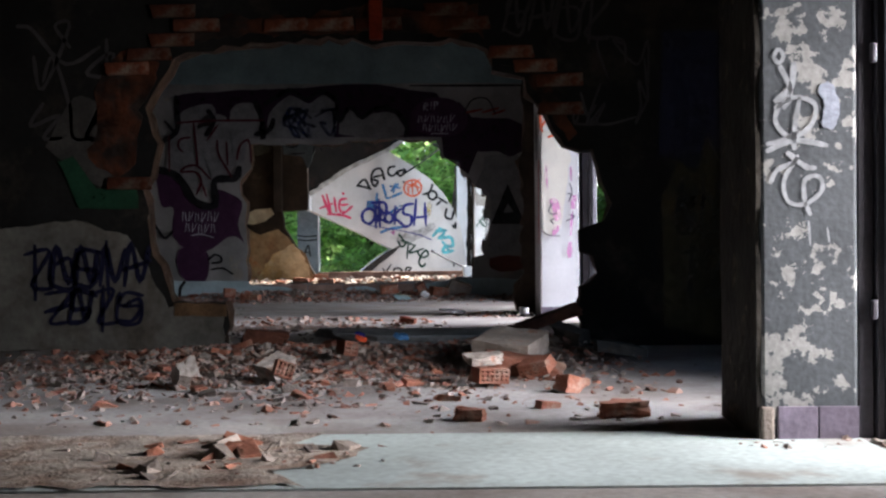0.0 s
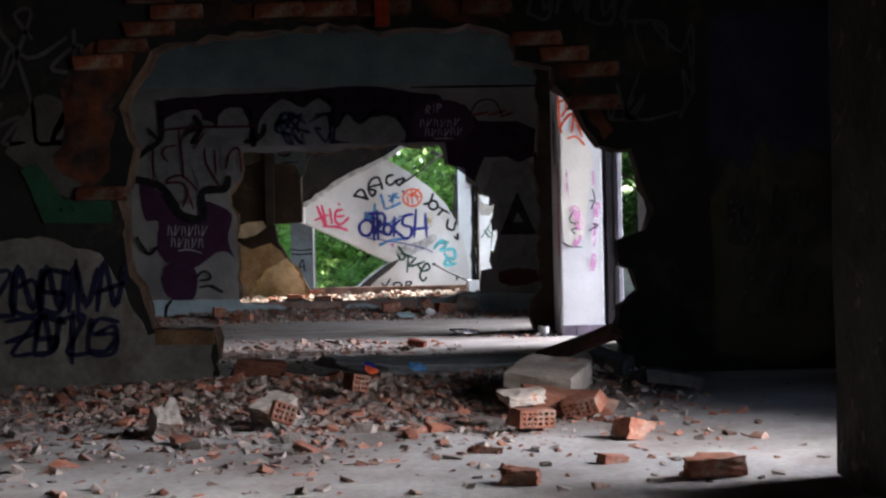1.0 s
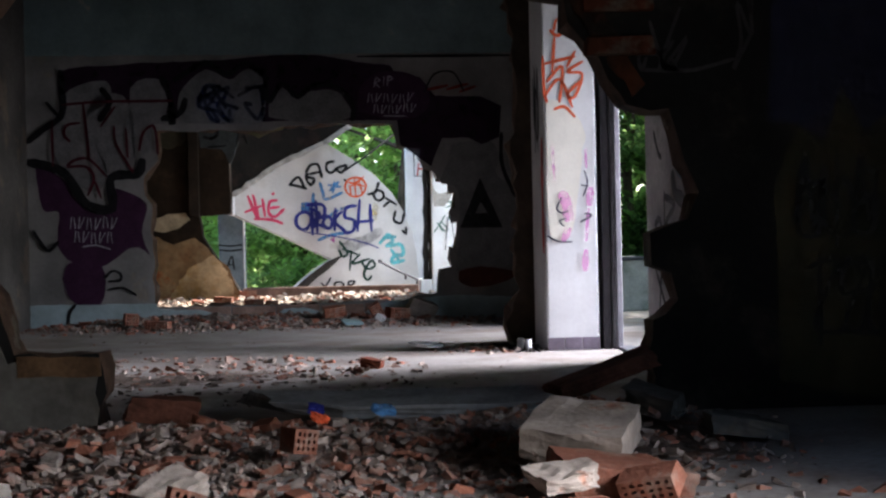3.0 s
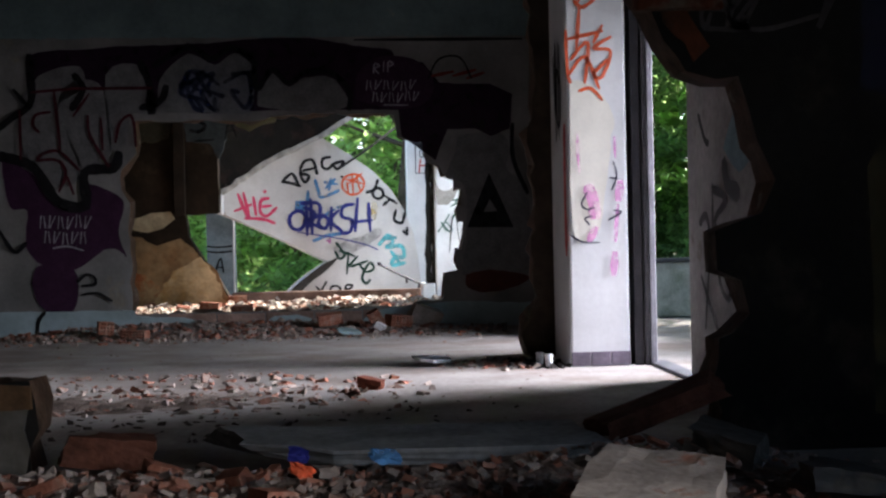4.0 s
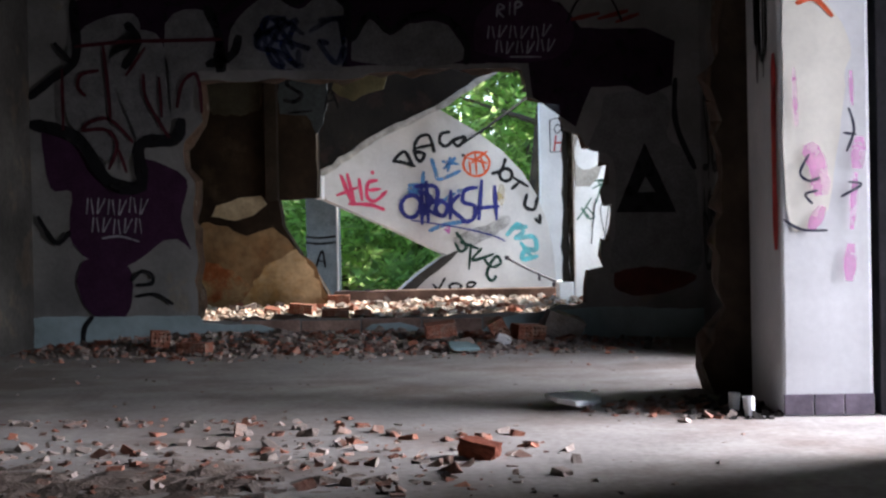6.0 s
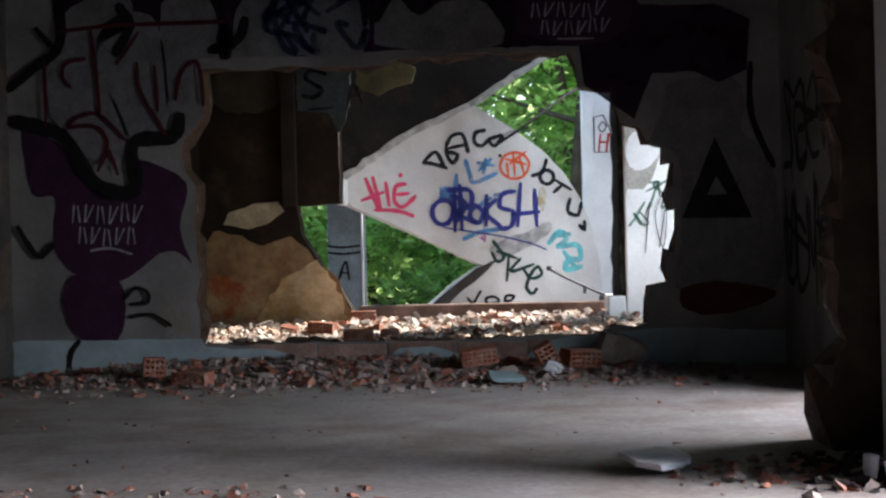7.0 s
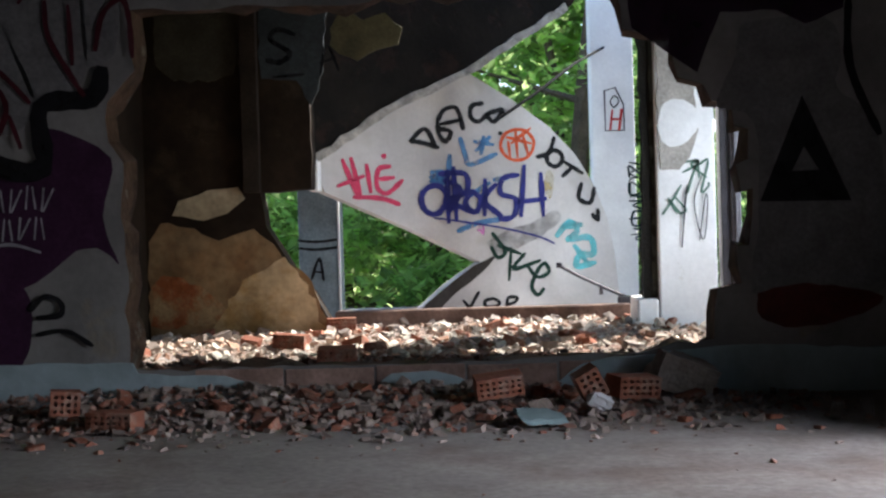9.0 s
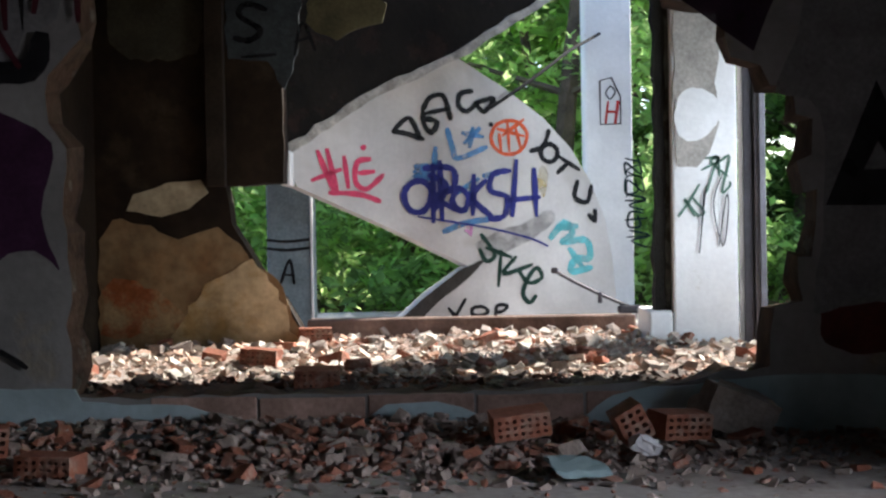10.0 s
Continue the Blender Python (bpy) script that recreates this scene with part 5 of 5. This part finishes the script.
def hollow_mesh(cols, rows, size, depth, seed, broken=False):
    """A hollow clay brick: a face of cells with real holes, walls all round."""
    r = random.Random(seed)
    L, W, H = size
    bm = bmesh.new()
    nx, nz = 2 * cols + 1, 2 * rows + 1
    xs = [-L / 2]
    zs = [-H / 2]
    wall = 0.011
    for k in range(nx):
        xs.append(xs[-1] + (wall if k % 2 == 0 else (L - wall * (cols + 1)) / cols))
    for k in range(nz):
        zs.append(zs[-1] + (wall if k % 2 == 0 else (H - wall * (rows + 1)) / rows))
    grid = [[bm.verts.new((x, -W / 2, z)) for x in xs] for z in zs]
    back = [[bm.verts.new((x, W / 2 + (r.uniform(-0.03, 0.02) if broken else 0), z)) for x in (xs[0], xs[-1])] for z in (zs[0], zs[-1])]
    for j in range(nz):
        for i in range(nx):
            q = (grid[j][i], grid[j][i + 1], grid[j + 1][i + 1], grid[j + 1][i])
            if i % 2 and j % 2:
                inner = [bm.verts.new((v.co.x, v.co.y + depth, v.co.z)) for v in q]
                for a in range(4):
                    bm.faces.new((q[a], q[(a + 1) % 4], inner[(a + 1) % 4], inner[a]))
                bm.faces.new(inner)
            else:
                bm.faces.new(q)
    bm.faces.new([grid[0][i] for i in range(nx + 1)] + [back[0][1], back[0][0]])
    bm.faces.new([grid[nz][i] for i in range(nx + 1)] + [back[1][1], back[1][0]])
    bm.faces.new([grid[j][0] for j in range(nz + 1)] + [back[1][0], back[0][0]])
    bm.faces.new([grid[j][nx] for j in range(nz + 1)] + [back[1][1], back[0][1]])
    bm.faces.new((back[0][0], back[0][1], back[1][1], back[1][0]))
    bmesh.ops.recalc_face_normals(bm, faces=bm.faces)
    for v in bm.verts:
        v.co += Vector((r.uniform(-1, 1), r.uniform(-1, 1), r.uniform(-1, 1))) * 0.0015
    me = bpy.data.meshes.new("hollow_brick")
    bm.to_mesh(me)
    bm.free()
    me.materials.append(BRICK)
    return me


HOLLOW = [hollow_mesh(7, 3, (0.165, 0.10, 0.07), 0.07, 1), hollow_mesh(6, 3, (0.17, 0.12, 0.075), 0.08, 2, True), hollow_mesh(4, 3, (0.10, 0.10, 0.085), 0.06, 3, True)]
for k, x, y, z, rx, ry, rz, lab in ((0, 0.29, -0.36, 0.095, 8, -6, 8, "whole hollow clay brick resting on the rubble"), (1, 0.76, -0.26, 0.07, 5, 4, 28, "hollow clay brick sunk into the rubble"), (2, 0.60, -0.42, 0.10, 10, 62, 20, "broken hollow brick standing on its edge"),
                                   (0, -0.99, -0.60, 0.03, 0, 0, -12, "hollow clay brick half covered with dust"), (2, -1.22, -0.42, 0.075, 0, 5, 20, "small broken hollow brick"), (1, 0.96, -7.42, 0.05, 2, 3, 24, "broken hollow brick with its cells open"),
                                   (1, 1.17, -7.12, 0.055, 20, -12, -30, "hollow brick tilted on the rubble"), (2, 0.33, -6.55, 0.085, 0, 10, 40, "pale broken hollow brick"), (2, 0.12, -7.25, 0.06, -8, 20, 15, "hollow brick shard in the rubble"),
                                   (1, -0.63, 2.62, 0.115, 0, 0, 6, "sunlit clay brick on the porch rubble"), (0, -0.75, 1.55, 0.11, 0, 4, -8, "sunlit clay brick lying in the porch"), (0, -0.40, 0.62, 0.12, 6, 0, 4, "hollow brick in the shaded rubble by the hole")):
    ob = new("hollow_brick", HOLLOW[k])
    ob.matrix_basis = pose(x, y, z, rx, ry, rz) @ Matrix.Scale(0.78 if y < -6 else 1.0, 4)
    tagged(ob, lab, "brick", "hollow bricks")


def slab_piece(name, size, m, place, label, category, seed, bevel=0.006):
    r = random.Random(seed)
    bm = bmesh.new()
    box(bm, [-v / 2 for v in size], [v / 2 for v in size])
    for v in bm.verts:
        v.co += Vector([r.uniform(-0.06, 0.06) * q for q in size])
    bmesh.ops.subdivide_edges(bm, edges=bm.edges[:], cuts=4, use_grid_fill=True)
    knock = Vector([r.choice((-0.5, 0.5)) * q for q in size])
    for v in bm.verts:
        near = max(0.0, 1 - (v.co - knock).length / (0.4 * max(size)))
        v.co -= knock * near * 0.5
        v.co += Vector((r.uniform(-1, 1), r.uniform(-1, 1), r.uniform(-1, 1))) * 0.0035
    ob = thing(name, bm, m, label, category)
    ob.matrix_basis = place
    return ob


PALEBRICK = mat("pale_dusty_brick", (0.44, 0.37, 0.315), dark=0.65, scale=7, fine=50, bump=0.5, second=(0.42, 0.20, 0.13), cover=0.63, patch=7, edge=0.04)
slab_piece("wall_block", (0.25, 0.34, 0.085), PALEBRICK, pose(1.09, -6.66, 0.10, 7, 5, -20), "large pale slab of broken brickwork on the heap", "wall fragment", 1)
slab_piece("wall_block", (0.30, 0.22, 0.07), BRICK, pose(1.12, -6.98, 0.045, 4, 8, 10), "red brickwork lump beneath the pale slab", "wall fragment", 2)
# brick colour lowered to carry the shade by the wall opening
slab_piece("wall_block", (0.44, 0.13, 0.055), mat("shade_darkened_brick", (0.13, 0.05, 0.032), dark=0.5, scale=8, fine=60, bump=0.5), pose(1.36, -5.72, 0.165, 0, -17, 12), "long brick piece leaning against the wall stump", "wall fragment", 3)
slab_piece("wall_block", (0.15, 0.13, 0.03), PALEBRICK, pose(0.95, -7.26, 0.10, 4, -3, 18), "thin pale slab lying over a hollow brick", "wall fragment", 4)
slab_piece("wall_block", (0.10, 0.08, 0.065), BRICK, pose(1.27, -7.60, 0.03, 0, 10, 30), "red brick half with a dark broken face", "wall fragment", 5)
slab_piece("wall_block", (0.16, 0.09, 0.05), BRICK, pose(1.36, -8.28, 0.03, 0, 0, 12), "brick piece lying alone on the floor", "wall fragment", 6)
slab_piece("wall_block", (0.10, 0.06, 0.04), BRICK, pose(0.86, -8.32, 0.02, 0, 5, -14), "small red brick piece on the floor", "wall fragment", 7)
slab_piece("wall_block", (0.09, 0.16, 0.09), PALEBRICK, pose(-0.27, -7.32, 0.05, 24, 6, 24), "pale brick half tipped on its side", "wall fragment", 8)
slab_piece("wall_block", (0.10, 0.14, 0.06), PALEBRICK, pose(0.07, -7.10, 0.06, 20, 14, -30), "pale broken brick among red shards", "wall fragment", 9)
slab_piece("wall_block", (0.26, 0.16, 0.05), DIM_PLASTER, pose(1.62, -6.25, 0.05, 4, 10, 20), "grey lump of mortar in the shade", "wall fragment", 10)
slab_piece("wall_block", (0.18, 0.12, 0.07), DIM_PLASTER, pose(1.42, -6.05, 0.10, 10, 14, -30), "grey lump of plaster on the dark heap", "wall fragment", 11)
slab_piece("sill_plank", (1.10, 0.30, 0.045), mat("grey_weathered_board", (0.27, 0.28, 0.285), dark=0.6, scale=5, fine=40), pose(0.56, -5.74, 0.075, 3, 0, -1.5), "flat grey weathered board in the wall opening", "board", 12)
slab_piece("brick_block", (0.24, 0.11, 0.09), bpy.data.materials["shade_darkened_brick"], pose(-0.18, -5.62, 0.06, 0, 8, 14), "red brick lying in the wall opening", "wall fragment", 13)
thing("plaster_plate", plate([jag([(0.765, -2.80), (0.80, -2.90), (0.86, -2.93), (0.93, -2.84), (0.965, -2.70), (0.93, -2.60), (0.88, -2.59), (0.84, -2.68), (0.79, -2.72)], 0.04, 0.006, 14)], lambda u, v, w: (u, v, 0.004 + 0.13 * (0.965 - u) + w), 0.0, 0.016, 0.004, side=0), BRIGHT, "flat white piece of plaster on the floor", "plaster piece")
slab_piece("plaster_plate", (0.15, 0.12, 0.015), TEAL, pose(0.42, -0.72, 0.035, 12, 4, 20), "pale teal piece of fallen plaster", "plaster piece", 15)
slab_piece("plaster_plate", (0.07, 0.05, 0.045), WHITE, pose(0.63, -0.50, 0.05, 20, 30, 10), "small white plaster lump", "plaster piece", 16)
slab_piece("wall_block", (0.10, 0.08, 0.05), mat("dark_red_brick", (0.20, 0.06, 0.035), objrand=0.1), pose(0.55, -3.78, 0.02, 0, 12, -20), "dark red brick piece on the floor", "wall fragment", 17)
slab_piece("wall_block", (0.20, 0.18, 0.13), CHUNK, pose(0.95, -0.12, 0.09, 6, 20, 12), "grey plaster boulder at the foot of the wall", "wall fragment", 18)
for k, (x, y, z, lx, a) in enumerate(((0.36, -6.02, 0.10, 0.05, BLUE), (0.57, -6.08, 0.10, 0.07, SKYBLUE), (0.38, -6.26, 0.105, 0.05, ORANGE))):
    slab_piece("plastic_scrap", (lx, 0.035, 0.02), a, pose(x, y, z, 20, 10, 30 * k), ("blue plastic scrap", "light blue crumpled plastic scrap", "orange plastic scrap")[k] + " caught in the rubble", "litter", 30 + k)


def cup(x, y, tilt, m, label, name):
    bm = bmesh.new()
    prof = [(0.0, 0.0), (0.016, 0.0), (0.019, 0.03), (0.020, 0.062), (0.018, 0.062), (0.015, 0.006), (0.0, 0.006)]
    rings = [[bm.verts.new((q * math.cos(a * 0.5236), q * math.sin(a * 0.5236), z)) for a in range(12)] for q, z in prof]
    for A, B in zip(rings, rings[1:]):
        for i in range(12):
            bm.faces.new((A[i], A[(i + 1) % 12], B[(i + 1) % 12], B[i]))
    bmesh.ops.remove_doubles(bm, verts=bm.verts, dist=0.0004)
    ob = thing(name, bm, m, label, name.replace("_", " "))
    ob.matrix_basis = pose(x, y, 0.002, tilt, 0, 40)


cup(1.375, -2.985, 4, WHITE, "small white plastic cup standing among debris", "plastic_cup")
cup(1.408, -3.09, -6, WHITE, "small white plastic cup leaning in debris", "plastic_cup")
GLASS = bpy.data.materials.new("clear_glass")
GLASS.use_nodes = True
gb = GLASS.node_tree.nodes["Principled BSDF"]
gb.inputs["Roughness"].default_value, gb.inputs["Transmission Weight"].default_value, gb.inputs["IOR"].default_value = 0.05, 1.0, 1.45
cup(1.36, -0.69, 12, GLASS, "small clear glass jar on the dark floor", "glass_jar")
cup(1.46, -0.71, -8, GLASS, "small clear glass jar by the wall corner", "glass_jar")

# steel bar and loose cable in the porch
bm = bmesh.new()
pts = [(0.685, 3.42, 0.40), (0.80, 3.44, 0.335), (0.95, 3.47, 0.26), (1.08, 3.5, 0.20), (1.2, 3.52, 0.155)]
for a, b in zip(pts, pts[1:]):
    limb_r = 0.012
    a, b = Vector(a), Vector(b)
    q = (b - a).to_track_quat("Z", "Y")
    ra = [bm.verts.new(a + q @ Vector((math.cos(k) * limb_r, math.sin(k) * limb_r, 0))) for k in range(6)]
    rb = [bm.verts.new(b + q @ Vector((math.cos(k) * limb_r, math.sin(k) * limb_r, 0))) for k in range(6)]
    for k in range(6):
        bm.faces.new((ra[k], ra[(k + 1) % 6], rb[(k + 1) % 6], rb[k]))
box(bm, (0.665, 3.40, 0.385), (0.705, 3.44, 0.42), 0.008)
box(bm, (0.94, 3.455, 0.205), (0.965, 3.48, 0.27), 0.006)
box(bm, (1.06, 3.47, 0.14), (1.20, 3.54, 0.19), 0.015)
thing("steel_bar", bm, METAL, "bent dark steel bar lying against the parapet", "steel bar")
cv = bpy.data.curves.new("cable", "CURVE")
cv.dimensions, cv.bevel_depth, cv.bevel_resolution = "3D", 0.011, 2
sp = cv.splines.new("POLY")
line = [(1.12, 4.78, 1.98), (0.86, 4.1, 1.78), (0.55, 3.66, 1.52), (0.33, 3.55, 1.37)]
sp.points.add(len(line) - 1)
for pt, c in zip(sp.points, line):
    pt.co = (*c, 1)
cv.materials.append(mat("black_cable_rubber", (0.012, 0.012, 0.013), rough=0.9))
tagged(new("cable", cv), "thin dark cable strung from the white column", "cable")

# terrace parapet
bm = bmesh.new()
box(bm, (2.3, 2.0, -0.1), (6.4, 2.22, 0.38), 0.015)
pp = thing("parapet", bm, mat("mossy_white_parapet", (0.62, 0.64, 0.58), dark=0.7, second=(0.22, 0.26, 0.16), cover=0.58, patch=2.5, edge=0.1), "low mossy white parapet along the terrace", "parapet")
bm = bmesh.new()
box(bm, (2.28, 1.97, 0.381), (6.42, 2.25, 0.42), 0.01)
part("coping", bm, TERRACE, pp)

# ---- trees ----


def leaf_cloud(bm, r, centre, size, count, leaf):
    for _ in range(count):
        d = Vector((r.gauss(0, 1), r.gauss(0, 1), r.gauss(0, 1))).normalized() * (r.random() ** 0.5)
        c = Vector(centre) + Vector((d.x * size[0], d.y * size[1], d.z * size[2]))
        m = Matrix.Translation(c) @ Euler((r.uniform(-0.9, 0.9), r.uniform(-0.9, 0.9), r.uniform(0, 6.28))).to_matrix().to_4x4()
        a = leaf * r.uniform(0.6, 1.3)
        vs = [bm.verts.new(m @ Vector(p)) for p in ((-a, 0, 0), (0, a * 0.45, a * 0.1), (a, 0, 0), (0, -a * 0.45, a * 0.1))]
        bm.faces.new(vs)


def limb(bm, a, b, r0, r1, sides=7):
    a, b = Vector(a), Vector(b)
    q = (b - a).to_track_quat("Z", "Y")
    rings = []
    for c, rr in ((a, r0), (b, r1)):
        rings.append([bm.verts.new(c + q @ Vector((math.cos(k * 6.283 / sides) * rr, math.sin(k * 6.283 / sides) * rr, 0))) for k in range(sides)])
    for k in range(sides):
        j = (k + 1) % sides
        bm.faces.new((rings[0][k], rings[0][j], rings[1][j], rings[1][k]))


def make_tree(seed, height, leaf, count, leafmat, low=0.0):
    r = random.Random(seed)
    root = tagged(new("tree"), "leafy green broadleaf tree outside the ruin", "tree", "trees outside")
    tb, cb = bmesh.new(), bmesh.new()
    p, rad = Vector((0, 0, -0.3)), 0.13
    tips = []
    for k in range(6):
        q = p + Vector((r.uniform(-0.15, 0.15), r.uniform(-0.15, 0.15), height / 6))
        limb(tb, p, q, rad, rad * 0.82)
        p, rad = q, rad * 0.82
        if k >= 1:
            for _ in range(3):
                a = r.uniform(0, 6.28)
                t = p + Vector((math.cos(a), math.sin(a), r.uniform(0.1, 0.7))) * r.uniform(0.7, 1.5)
                limb(tb, p, t, rad * 0.45, 0.012, 5)
                tips.append(t)
    for _ in range(int(14 * low)):
        tips.append(Vector((r.uniform(-1.2, 1.2), r.uniform(-1.2, 1.2), r.uniform(0.1, 1.3))))
    tips.append(p)
    for t in tips:
        leaf_cloud(cb, r, t, (r.uniform(0.5, 0.9), r.uniform(0.5, 0.9), r.uniform(0.3, 0.6)), count // len(tips), leaf)
    part("trunk", tb, BARK, root)
    part("crown", cb, leafmat, root)
    return root


tree_a = make_tree(3, 5.5, 0.085, 9000, LEAF, 1.0)
tree_a.location = (-0.3, 8.6, 0)
tree_b = make_tree(4, 6.5, 0.085, 9000, LEAF, 1.0)
tree_b.location = (2.6, 9.5, 0)
tree_c = make_tree(8, 6.0, 0.09, 8000, LEAF_DARK, 1.0)
tree_c.location = (6.5, 10.5, 0)
for src, x, y, a in ((tree_a, -2.8, 8.2, 50), (tree_b, 0.9, 7.6, 120), (tree_c, 4.4, 12.5, 200), (tree_b, -1.6, 10.8, 260), (tree_c, 7.6, 7.5, 40), (tree_c, 5.6, 13.5, 90), (tree_c, 8.4, 12.5, 170),
                     # the first two stand out of view, added to keep sun off the terrace
                     (tree_c, 5.3, 0.8, 75), (tree_c, 6.6, -0.6, 140), (tree_c, 9.1, 4.7, 10), (tree_c, 7.9, 3.9, 200), (tree_c, 10.5, 9.5, 220), (tree_a, 1.2, 13.0, 310), (tree_b, -5.0, 10.0, 30), (tree_c, 3.0, 16.0, 100), (tree_c, -2.0, 15.5, 10)):
    copy_thing(src, pose(x, y, 0, 0, 0, a))

# dense wood behind the nearest trees
r = random.Random(31)
bm = bmesh.new()
for _ in range(430):
    a = r.uniform(-0.5, 1.2)
    d = r.uniform(15, 20)
    c = (0.5 + math.sin(a) * d, 0.0 + math.cos(a) * d, r.uniform(0.0, 9.0))
    leaf_cloud(bm, r, c, (1.6, 1.6, 1.2), 100, 0.24)
tagged(mesh_ob("far_woods", bm, LEAF), "dense green woodland beyond the trees", "woods", kind="stuff")
